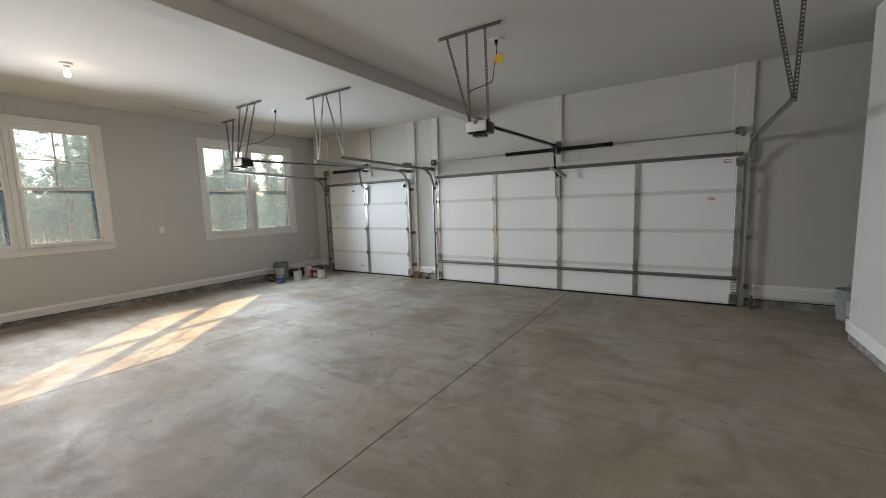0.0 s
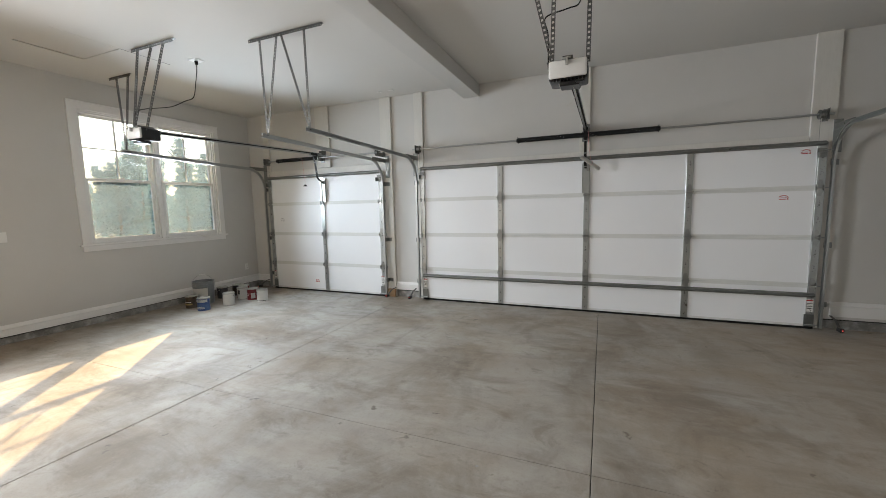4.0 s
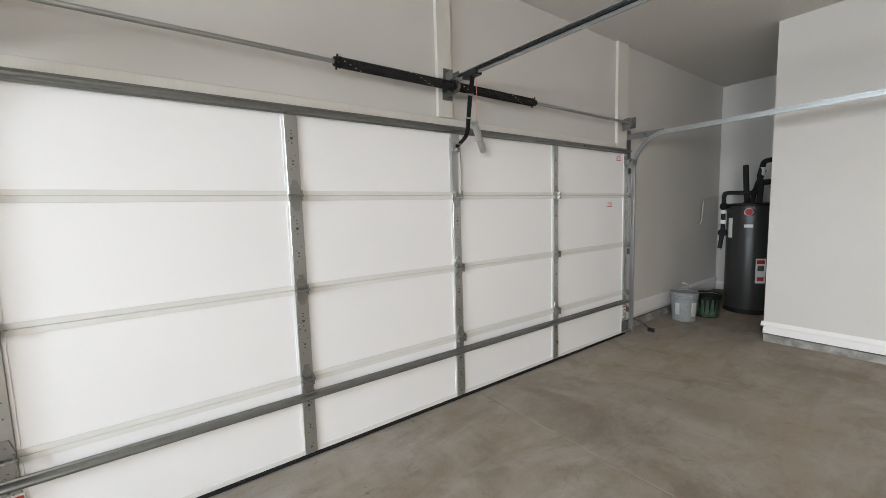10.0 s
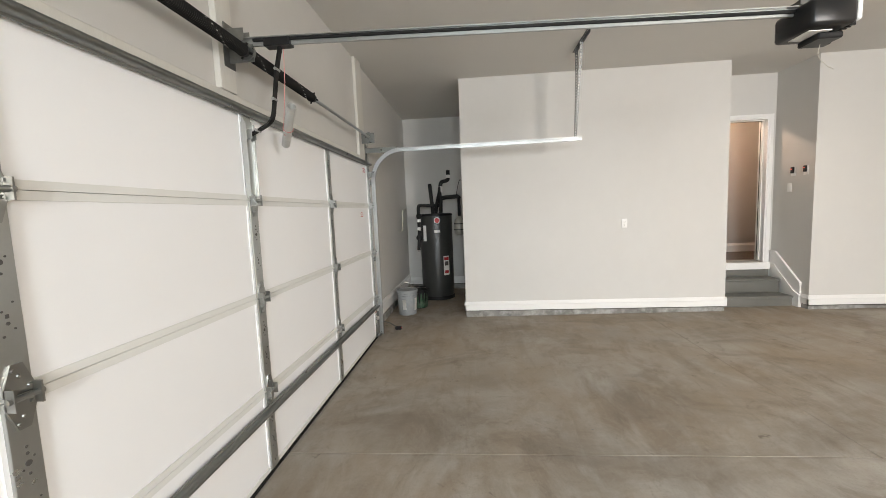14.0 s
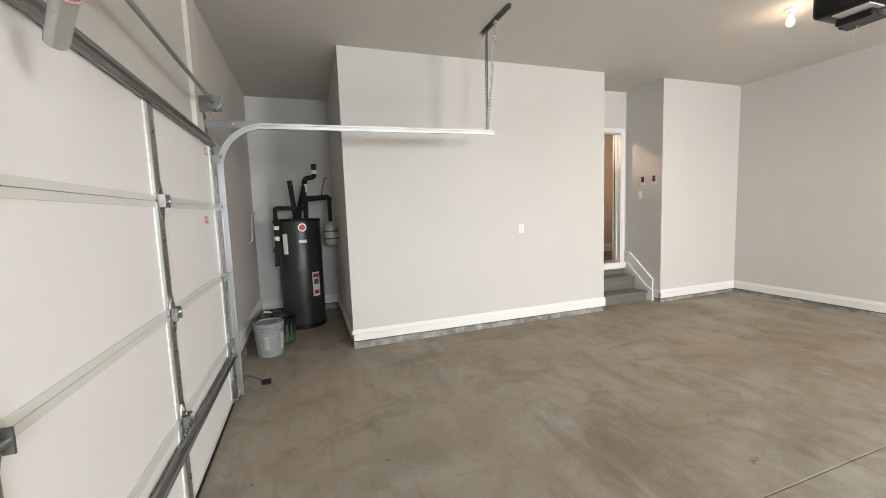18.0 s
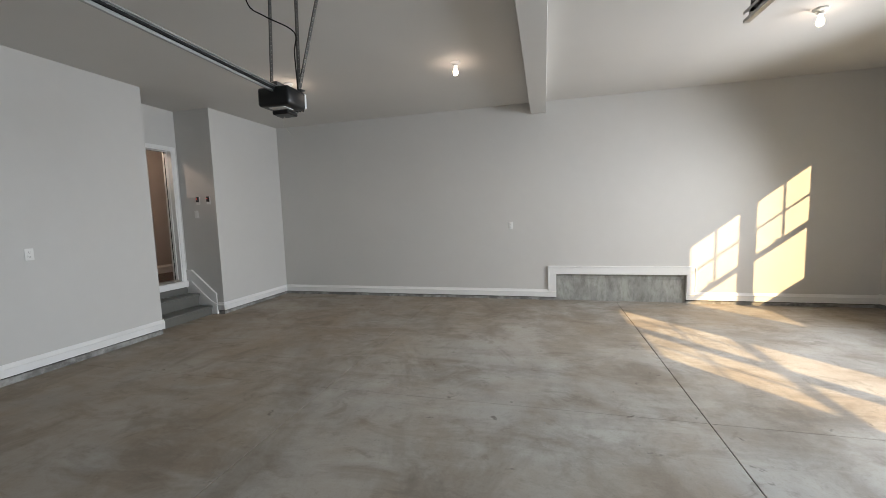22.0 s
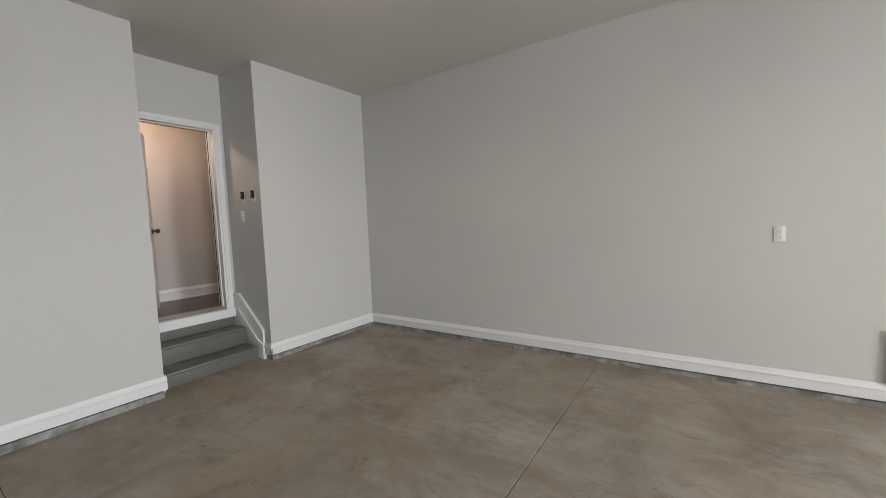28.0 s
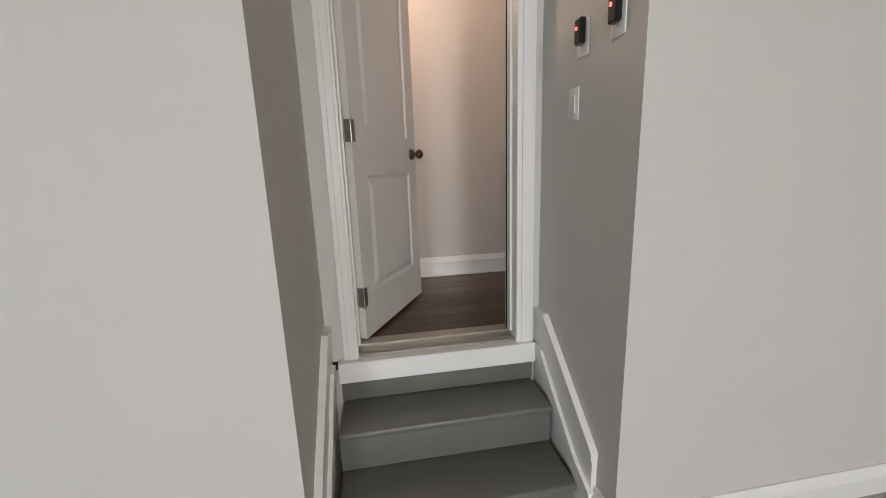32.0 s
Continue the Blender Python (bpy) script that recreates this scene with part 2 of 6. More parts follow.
    b.inputs["Specular IOR Level"].default_value = 0.20
    bp = n.new("ShaderNodeBump")
    bp.inputs["Strength"].default_value = 0.16
    bp.inputs["Distance"].default_value = 0.012
    l.new(tex(5.0, 7, 0.6, 0.6), bp.inputs["Height"])
    l.new(bp.outputs["Normal"], b.inputs["Normal"])
    return m


M_FLOOR = concrete_floor()
M_WALL = material("greige_wall_paint", (0.60, 0.585, 0.555), 0.62, second=(0.57, 0.555, 0.525), scale=0.9, amount=0.6, third=(0.62, 0.605, 0.575), scale2=7, amount2=0.3, bump=0.06, bump_scale=140, spec=0.35)
M_CEIL = material("flat_ceiling_paint", (0.64, 0.62, 0.585), 0.8, second=(0.61, 0.59, 0.555), scale=0.8, amount=0.6, bump=0.05, bump_scale=120, spec=0.25)
M_TRIM = material("white_trim_paint", (0.80, 0.79, 0.77), 0.38, second=(0.75, 0.74, 0.71), scale=2.5, amount=0.5, third=(0.68, 0.66, 0.62), scale2=40, amount2=0.12, bump=0.03, bump_scale=35)
M_BOARD = material("painted_jamb_board", (0.66, 0.64, 0.59), 0.5, second=(0.61, 0.59, 0.54), scale=3, amount=0.6, third=(0.44, 0.40, 0.34), scale2=22, amount2=0.15, stretch=(4, 4, 0.6), bump=0.08, bump_scale=60)
M_STEM = material("bare_concrete_stem", (0.27, 0.262, 0.245), 0.85, second=(0.12, 0.112, 0.10), scale=3.5, amount=0.8, third=(0.56, 0.55, 0.52), scale2=8, amount2=0.8, bump=0.4, bump_scale=45)
M_PATCH = material("formed_concrete", (0.40, 0.395, 0.36), 0.85, second=(0.24, 0.237, 0.215), scale=3.2, amount=0.85, third=(0.13, 0.125, 0.11), scale2=8, amount2=0.7, stretch=(1.6, 1, 0.7), bump=0.25, bump_scale=30)
M_DARK = material("dark_gap", (0.03, 0.028, 0.025), 0.9)
M_DOORPAN = material("white_insulated_panel", (0.86, 0.86, 0.86), 0.42, second=(0.82, 0.82, 0.82), scale=0.8, amount=0.5, bump=0.035, bump_scale=8)
M_DOORRAIL = material("primed_section_rail", (0.73, 0.73, 0.70), 0.4, second=(0.66, 0.66, 0.63), scale=3, amount=0.5)
M_GALV = material("galvanized_steel", (0.40, 0.41, 0.40), 0.40, metal=0.95, second=(0.44, 0.45, 0.445), scale=5, amount=0.6, third=(0.55, 0.56, 0.55), scale2=60, amount2=0.25, rough_var=0.05)
M_GALVD = material("dull_galvanized_steel", (0.24, 0.245, 0.235), 0.36, metal=0.92, second=(0.20, 0.205, 0.195), scale=6, amount=0.6, third=(0.31, 0.32, 0.31), scale2=50, amount2=0.4, rough_var=0.1)
M_STILE = material("galvanized_stile", (0.46, 0.47, 0.455), 0.32, metal=0.9, second=(0.40, 0.41, 0.395), scale=4, amount=0.6, third=(0.52, 0.53, 0.52), scale2=70, amount2=0.25, rough_var=0.05)
M_HINGE = material("plated_hinge_steel", (0.36, 0.365, 0.35), 0.28, metal=0.95, second=(0.30, 0.305, 0.295), scale=10, amount=0.5)
M_STRAP = material("perforated_steel", (0.15, 0.15, 0.145), 0.42, metal=0.85, second=(0.11, 0.11, 0.105), scale=12, amount=0.6)
M_BLACK = material("black_coated_metal", (0.008, 0.008, 0.008), 0.5, second=(0.013, 0.0127, 0.0123), scale=12, amount=0.6, spec=0.22)
M_RUBBER = material("black_rubber", (0.012, 0.012, 0.0115), 0.75, second=(0.022, 0.021, 0.02), scale=20, amount=0.5, spec=0.2)
M_PLASTIC = material("black_plastic", (0.012, 0.012, 0.0125), 0.32, spec=0.35)
M_WHITEP = material("white_plastic", (0.78, 0.77, 0.74), 0.35)
M_LENS = material("frosted_lamp_lens", (0.80, 0.80, 0.78), 0.3, second=(0.72, 0.72, 0.70), scale=14, amount=0.4)
M_STEP = material("grey_painted_step", (0.155, 0.153, 0.137), 0.36, second=(0.13, 0.128, 0.113), scale=4, amount=0.6, third=(0.16, 0.15, 0.13), scale2=30, amount2=0.2, bump=0.04, bump_scale=30, rough_var=0.08)
M_GLASS = pane_glass("window_glass")
M_VINYL = material("white_vinyl", (0.80, 0.80, 0.78), 0.35, second=(0.76, 0.76, 0.74), scale=6, amount=0.4)
M_BULB = glowing("lit_bulb", (1.0, 0.80, 0.62), 5.0)
M_LED = glowing("red_led", (1.0, 0.10, 0.08), 1.0)
M_LABELW = material("white_label", (0.75, 0.74, 0.71), 0.5)
M_RED = material("red_ink", (0.45, 0.03, 0.03), 0.5)
M_INK = material("dark_ink", (0.08, 0.075, 0.07), 0.5)
M_STAMP = material("faded_grey_ink", (0.36, 0.35, 0.38), 0.6)
M_YELLOW = material("yellow_tag", (0.75, 0.50, 0.04), 0.5)
M_HALLW = material("hall_wall_paint", (0.55, 0.51, 0.47), 0.6, second=(0.53, 0.49, 0.45), scale=1.2, amount=0.5, bump=0.05, bump_scale=130)
M_PLANK = material("dark_oak_plank", (0.105, 0.058, 0.032), 0.32, second=(0.06, 0.034, 0.02), scale=5, amount=0.7, third=(0.16, 0.10, 0.06), scale2=18, amount2=0.5, stretch=(9, 0.9, 1), by_object=0.3, bump=0.05, bump_scale=40)
M_BRONZE = material("aged_bronze", (0.10, 0.075, 0.05), 0.32, metal=0.9)
M_NICKEL = material("satin_nickel", (0.42, 0.40, 0.37), 0.35, metal=0.9)
M_ALU = material("aluminium_threshold", (0.55, 0.52, 0.47), 0.3, metal=0.85, second=(0.42, 0.39, 0.35), scale=12, amount=0.5, stretch=(8, 1, 1))
M_HEATER = material("charcoal_enamel", (0.026, 0.027, 0.025), 0.33, second=(0.034, 0.035, 0.033), scale=3, amount=0.5)
M_FOAM = material("black_pipe_foam", (0.012, 0.012, 0.012), 0.85, bump=0.2, bump_scale=90)
M_PVC = material("cream_pipe", (0.55, 0.52, 0.45), 0.4)
M_TANK = material("expansion_tank_paint", (0.38, 0.36, 0.31), 0.35)
M_TREAD = material("raw_lumber", (0.36, 0.235, 0.13), 0.75, second=(0.28, 0.17, 0.09), scale=6, amount=0.6, stretch=(6, 6, 0.8), bump=0.1)
M_PAPER = material("white_paper", (0.80, 0.79, 0.76), 0.6, second=(0.74, 0.73, 0.70), scale=10, amount=0.4)
M_PINK = material("pink_cord", (0.70, 0.30, 0.28), 0.6)

# ---- building helpers ----


def box(bm, x0, x1, y0, y1, z0, z1):
    made = bmesh.ops.create_cube(bm, size=1.0)["verts"]
    for v in made:
        v.co = Vector((x0 + (v.co.x + 0.5) * (x1 - x0), y0 + (v.co.y + 0.5) * (y1 - y0), z0 + (v.co.z + 0.5) * (z1 - z0)))
    return made


def rounded(bm, size, segments=2):
    bmesh.ops.bevel(bm, geom=bm.edges[:], offset=size, segments=segments, affect="EDGES", profile=0.5, clamp_overlap=True)
    return bm


def boxes(*items, bevel=0.0, segments=1):
    bm = bmesh.new()
    for it in items:
        box(bm, *it)
    if bevel:
        rounded(bm, bevel, segments)
    return bm


def rod(bm, a, b, r0, r1=None, seg=14, caps=True):
    a, b = Vector(a), Vector(b)
    way = b - a
    m = Matrix.Translation((a + b) / 2) @ way.to_track_quat("Z", "Y").to_matrix().to_4x4()
    return bmesh.ops.create_cone(bm, cap_ends=caps, segments=seg, radius1=r0, radius2=r0 if r1 is None else r1, depth=way.length, matrix=m)["verts"]


def sweep(bm, path, outline, side=Vector((1, 0, 0)), closed=True):
    """Carries an outline (pairs across, up) along a path; side is the direction of the outline's first coordinate."""
    pts = [Vector(p) for p in path]
    rings = []
    for i, p in enumerate(pts):
        a = pts[max(0, i - 1)]
        c = pts[min(len(pts) - 1, i + 1)]
        t = (c - a).normalized()
        s = (side - t * side.dot(t)).normalized()
        u = t.cross(s)
        rings.append([bm.verts.new(p + s * o[0] + u * o[1]) for o in outline])
    k = len(outline)
    for r0, r1 in zip(rings, rings[1:]):
        for j in range(k if closed else k - 1):
            bm.faces.new((r0[j], r0[(j + 1) % k], r1[(j + 1) % k], r1[j]))
    if closed:
        bm.faces.new(rings[0][::-1])
        bm.faces.new(rings[-1])
    return bm


def tube(bm, path, r, seg=8):
    """A round hose through the points, with frames carried along."""
    pts = [Vector(p) for p in path]
    t0 = (pts[1] - pts[0]).normalized()
    s = t0.orthogonal().normalized()
    rings = []
    for i, p in enumerate(pts):
        a, c = pts[max(0, i - 1)], pts[min(len(pts) - 1, i + 1)]
        t = (c - a).normalized()
        s = (s - t * s.dot(t)).normalized()
        u = t.cross(s)
        rings.append([bm.verts.new(p + (s * math.cos(q) + u * math.sin(q)) * r) for q in (2 * math.pi * j / seg for j in range(seg))])
    for r0, r1 in zip(rings, rings[1:]):
        for j in range(seg):
            bm.faces.new((r0[j], r0[(j + 1) % seg], r1[(j + 1) % seg], r1[j]))
    bm.faces.new(rings[0][::-1])
    bm.faces.new(rings[-1])
    return bm


def curve_points(pts, steps=6):
    """Catmull-Rom through the points."""
    p = [Vector(q) for q in pts]
    p = [2 * p[0] - p[1]] + p + [2 * p[-1] - p[-2]]
    out = []
    for i in range(1, len(p) - 2):
        for k in range(steps):
            t = k / steps
            a, b, c, d = p[i - 1], p[i], p[i + 1], p[i + 2]
            out.append(0.5 * ((2 * b) + (c - a) * t + (2 * a - 5 * b + 4 * c - d) * t * t + (3 * b - a - 3 * c + d) * t ** 3))
    out.append(p[-2])
    return out


def lathe(bm, profile, centre=(0, 0, 0), seg=28):
    """Turns pairs (radius, height) about the upright axis."""
    cx, cy, cz = centre
    rings = []
    for r, z in profile:
        if r < 1e-5:
            rings.append([bm.verts.new((cx, cy, cz + z))])
        else:
            rings.append([bm.verts.new((cx + r * math.cos(2 * math.pi * j / seg), cy + r * math.sin(2 * math.pi * j / seg), cz + z)) for j in range(seg)])
    for a, b in zip(rings, rings[1:]):
        for j in range(seg):
            k = (j + 1) % seg
            if len(a) == 1 and len(b) > 1:
                bm.faces.new((a[0], b[k], b[j]))
            elif len(b) == 1 and len(a) > 1:
                bm.faces.new((a[j], a[k], b[0]))
            elif len(a) > 1:
                bm.faces.new((a[j], a[k], b[k], b[j]))
    return bm


def world_of(ob):
    m = ob.matrix_basis.copy()
    while ob.parent:
        ob = ob.parent
        m = ob.matrix_basis @ m
    return m


def mesh_of(name, bm, mat, smooth=35):
    bmesh.ops.recalc_face_normals(bm, faces=bm.faces[:])
    me = bpy.data.meshes.new(name)
    bm.to_mesh(me)
    bm.free()
    me.materials.append(mat)
    if smooth and len(me.polygons) < 60000:
        me.polygons.foreach_set("use_smooth", [True] * len(me.polygons))
        me.set_sharp_from_angle(angle=radians(smooth))
    return me


def part(name, bm, mat, parent=None, label="", smooth=35):
    """Links a bmesh drawn in world places as one mesh object under parent."""
    if parent:
        bm.transform(world_of(parent).inverted())
    ob = new(name, mesh_of(name, bm, mat, smooth))
    if parent:
        ob.parent = parent
    if label:
        ob["label"] = label
    return ob


def thing(name, place, label, category, group="", kind=""):
    ob = new(name)
    ob.empty_display_size = 0.1
    ob.matrix_basis = pose(*place)
    return tagged(ob, label, category, group, kind)


def solid(name, bm, mat, label, category="", group="", kind="", smooth=35, base=None):
    """A thing of one mesh; base sets its origin."""
    if base:
        bm.transform(Matrix.Translation(base).inverted())
    ob = new(name, mesh_of(name, bm, mat, smooth))
    if base:
        ob.matrix_basis = Matrix.Translation(base)
    return tagged(ob, label, category, group, kind)


# ---- the plan ----
WEST, SOUTH, EAST, PIER, NORTH, CEIL = -7.34, 0.04, 1.955, 1.935, 7.12, 3.21
BOX_S, BOX_N = 2.59, 5.99          # the closet block between stair and heater niche
STAIR_N, STAIR_S = 2.575, 1.585    # side walls of the stair niche
NICHE = 3.98                       # back wall of the heater niche
STEM_W, STEM_S, STEM_E = 0.11, 0.10, 0.098
SLOPE = 0.0068                     # the slab falls toward the garage doors
WINDOWS = [1.96, 5.43]             # window middles along the west wall
WIN_HALF, WIN_LO, WIN_HI = 0.945, 1.08, 2.825
DOORS = [(-6.835, -4.39), (-3.712, 1.135)]
DOOR_TOP = 2.065

# floor: slabs between the saw-cut joints
floor = thing("floor", (0, 0, 0), "smooth trowelled grey concrete garage slab with brown stains", "floor", kind="structure")
# the joints stay dark over a bed below the slabs
part("joint_bed", boxes((WEST - 0.3, NICHE + 0.2, SOUTH - 0.3, NORTH + 0.3, -0.14, -0.02)), M_DARK, floor)
xs = [WEST - 0.2, -4.045, -1.11, NICHE + 0.1]
ys = [SOUTH - 0.2, 3.62, NORTH + 0.12]


def slab_z(y):
    """Height of the slab's top: level under the doors and the heater, rising toward the back."""
    return max(0.0, SLOPE * (6.6 - y))


for i in range(3):
    for j in range(2):
        y_cuts = [ys[j] + 0.002, 6.6, ys[j + 1] - 0.002] if j else [ys[j] + 0.002, ys[j + 1] - 0.002]
        bm = bmesh.new()
        x0, x1 = xs[i] + 0.002, xs[i + 1] - 0.002
        rows = [[bm.verts.new((x, y, slab_z(y) + dz)) for x, dz in ((x0, -0.1), (x0, -0.003), (x0 + 0.003, 0.0), (x1 - 0.003, 0.0), (x1, -0.003), (x1, -0.1))] for y in y_cuts]
        for a, b in zip(rows, rows[1:]):
            for k in range(6):
                bm.faces.new((a[k], a[(k + 1) % 6], b[(k + 1) % 6], b[k]))
        bm.faces.new(rows[0])
        bm.faces.new(rows[-1][::-1])
        part("slab", bm, M_FLOOR, floor, smooth=0)

# west wall with its two window openings
T = 0.16
TW = 0.118
strips = [(SOUTH - T, WINDOWS[0] - WIN_HALF), (WINDOWS[0] + WIN_HALF, WINDOWS[1] - WIN_HALF), (WINDOWS[1] + WIN_HALF, NORTH + T)]
bm = boxes(*[(WEST - TW, WEST, a, b, STEM_W, CEIL + 0.1) for a, b in strips])
for wy in WINDOWS:
    box(bm, WEST - TW, WEST, wy - WIN_HALF, wy + WIN_HALF, STEM_W, WIN_LO)
    box(bm, WEST - TW, WEST, wy - WIN_HALF, wy + WIN_HALF, WIN_HI, CEIL + 0.1)
solid("wall_west", bm, M_WALL, "painted greige drywall with two window openings", "wall", kind="structure")
# south wall with the bare concrete patch
PATCH_W, PATCH_E, PATCH_T = -5.015, -3.142, 0.472
bm = boxes((WEST - T, PATCH_W, SOUTH - T, SOUTH, STEM_S, CEIL + 0.1), (PATCH_E, PIER + 1.2, SOUTH - T, SOUTH, STEM_S, CEIL + 0.1),
           (PATCH_W, PATCH_E, SOUTH - T, SOUTH, PATCH_T, CEIL + 0.1))
solid("wall_south", bm, M_WALL, "long painted greige drywall", "wall", kind="structure")
patch = thing("concrete_patch", (-4.08, SOUTH, 0), "bare formed concrete foundation step showing in wall cutout", "concrete patch", kind="structure")
cuts = [PATCH_E, -3.28, -3.62, -4.30, -4.70, PATCH_W]
for a, b in zip(cuts, cuts[1:]):
    part("concrete_face", boxes((b + 0.001, a - 0.001, SOUTH - 0.15, SOUTH - 0.035, 0, 0.40), bevel=0.002), M_PATCH, patch)
part("concrete_cap", boxes((PATCH_W, PATCH_E, SOUTH - 0.15, SOUTH - 0.028, 0.402, PATCH_T), bevel=0.003), M_PATCH, patch)
# north wall round the garage doors
(a0, a1), (b0, b1) = DOORS
OPEN_T = DOOR_TOP - 0.04
bm = boxes((WEST - T, a0 + 0.03, NORTH, NORTH + T, STEM_W, CEIL + 0.1), (a1 - 0.03, b0 + 0.03, NORTH, NORTH + T, STEM_W, CEIL + 0.1),
           (b1 - 0.03, NICHE + T, NORTH, NORTH + T, STEM_W, CEIL + 0.1),
           (a0 + 0.03, a1 - 0.03, NORTH, NORTH + T, OPEN_T, CEIL + 0.1), (b0 + 0.03, b1 - 0.03, NORTH, NORTH + T, OPEN_T, CEIL + 0.1))
solid("wall_north", bm, M_WALL, "painted greige drywall around two garage door openings", "wall", kind="structure")
# closet block, pier, niche walls
solid("wall_closet", boxes((EAST, NICHE + 0.06, BOX_S, BOX_N, STEM_E, CEIL + 0.1)), M_WALL, "painted greige closet block", "wall", kind="structure")
solid("wall_pier", boxes((PIER, 2.62, SOUTH - T, STAIR_S, STEM_E, CEIL + 0.1)), M_WALL, "painted greige wall pier beside the stair", "wall", kind="structure")
solid("wall_niche", boxes((NICHE, NICHE + T, BOX_N, NORTH + T, STEM_W, CEIL + 0.1)), M_WALL, "painted wall behind the water heater", "wall", kind="structure")
# concrete stems below the walls
stem = thing("foundation_stem", (0, 0, 0), "rough bare concrete strip below the baseboards", "foundation", kind="structure")
for x0, x1, y0, y1, h in [(WEST - T, WEST - 0.002, SOUTH - T, NORTH + T, STEM_W), (WEST, PATCH_W, SOUTH - T, SOUTH - 0.002, STEM_S), (PATCH_E, PIER + 0.6, SOUTH - T, SOUTH - 0.002, STEM_S),
                         (WEST, a0 + 0.02, NORTH - 0.002, NORTH + T, STEM_W), (a1 - 0.02, b0 + 0.02, NORTH - 0.002, NORTH + T, STEM_W), (b1 - 0.02, NICHE + T, NORTH - 0.002, NORTH + T, STEM_W),
                         (EAST + 0.002, NICHE, BOX_S + 0.004, BOX_N - 0.002, STEM_E), (PIER + 0.002, 2.6, SOUTH - T, STAIR_S - 0.004, STEM_E), (NICHE + 0.002, NICHE + T, BOX_N, NORTH, STEM_W)]:
    part("stem", boxes((x0, x1, y0, y1, -0.05, h - 0.016)), M_STEM, stem)
    # dark strip drawn for the shadow gap under the baseboard; also closes the slit
    part("sill_gasket", boxes((x0 + 0.02, x1 - 0.02, y0 + 0.02, y1 - 0.02, h - 0.016, h)), M_DARK, stem)
# ceiling with the attic hatch cut out, and the dropped beam
HX0, HX1, HY0, HY1 = -6.53, -5.85, 3.67, 4.25
bm = boxes((WEST - T, HX0, SOUTH - T, NORTH + T, CEIL, CEIL + 0.1), (HX1, NICHE + T, SOUTH - T, NORTH + T, CEIL, CEIL + 0.1),
           (HX0, HX1, SOUTH - T, HY0, CEIL, CEIL + 0.1), (HX0, HX1, HY1, NORTH + T, CEIL, CEIL + 0.1))
solid("ceiling", bm, M_CEIL, "flat painted garage ceiling", "ceiling", kind="structure")
solid("attic_hatch", boxes((HX0 + 0.016, HX1 - 0.022, HY0 + 0.004, HY1 - 0.004, CEIL + 0.006, CEIL + 0.03)), M_CEIL, "flush painted attic hatch panel in the ceiling", "hatch", base=(-6.19, 3.96, CEIL))
# thin dark strip standing in for the gap shadow that continues the hatch edge
solid("ceiling_trim", boxes((HX1 - 0.002, HX1 + 0.005, HY1, 4.76, CEIL - 0.0015, CEIL - 0.0002)), M_STRAP, "thin dark strip drawn as the gap shadow running on from the hatch", "trim", kind="structure")
# unseen dark sheet added above the ceiling to keep sky light out
solid("roof_deck", boxes((WEST - T, NICHE + 1.5, SOUTH - 0.5, NORTH + 0.5, CEIL + 0.12, CEIL + 0.25)), M_DARK, "unseen dark sheet over the ceiling that shuts out the sky", "roof", kind="structure")
solid("ceiling_beam", boxes((-3.0, -2.765, SOUTH, NORTH, 3.035, CEIL + 0.002), bevel=0.004), M_WALL, "boxed painted drywall beam across the ceiling", "beam", kind="structure")


def skirting(name, a, b, normal, z0, height, thick=0.018):
    """Baseboard along a wall line from a to b, standing proud along normal, with a stepped cap."""
    a, b, nrm = Vector((*a, z0)), Vector((*b, z0)), Vector((*normal, 0))
    outline = [(0, 0), (thick, 0), (thick, height - 0.05), (thick + 0.006, height - 0.046), (thick + 0.006, height - 0.038), (thick - 0.003, height - 0.024), (thick - 0.008, height - 0.006), (thick - 0.010, height), (0, height)]
    bm = bmesh.new()
    rings = []
    for p in (a, b):
        rings.append([bm.verts.new(p + nrm * o[0] + Vector((0, 0, o[1]))) for o in outline])
    k = len(outline)
    for j in range(k):
        bm.faces.new((rings[0][j], rings[0][(j + 1) % k], rings[1][(j + 1) % k], rings[1][j]))
    bm.faces.new(rings[0][::-1])
    bm.faces.new(rings[1])
    return solid(name, bm, M_TRIM, "white painted baseboard with moulded cap", "baseboard", kind="structure", smooth=20)


skirting("baseboard", (WEST, SOUTH), (WEST, NORTH), (1, 0), STEM_W, 0.13)
skirting("baseboard", (WEST + 0.02, SOUTH), (PATCH_W - 0.0, SOUTH), (0, 1), STEM_S, 0.122)
skirting("baseboard", (PATCH_E + 0.0, SOUTH), (PIER, SOUTH), (0, 1), STEM_S, 0.122)
skirting("baseboard", (PIER, SOUTH + 0.02), (PIER, STAIR_S + 0.018), (-1, 0), STEM_E, 0.122)
skirting("baseboard", (EAST, BOX_S - 0.016), (EAST, BOX_N + 0.018), (-1, 0), STEM_E, 0.122)
skirting("baseboard", (EAST - 0.018, BOX_N), (NICHE, BOX_N), (0, 1), STEM_E, 0.122)
skirting("baseboard", (NICHE, BOX_N), (NICHE, NORTH), (-1, 0), STEM_W, 0.13)
skirting("baseboard", (b1 + 0.16, NORTH), (NICHE, NORTH), (0, -1), STEM_W + 0.035, 0.165)
skirting("baseboard", (a1 + 0.17, NORTH), (b0 - 0.11, NORTH), (0, -1), STEM_W + 0.005, 0.13)
skirting("baseboard", (WEST + 0.02, NORTH), (a0 - 0.12, NORTH), (0, -1), STEM_W, 0.13)
skirting("baseboard", (PIER - 0.018, STAIR_S), (2.06, STAIR_S), (0, 1), STEM_E, 0.122)
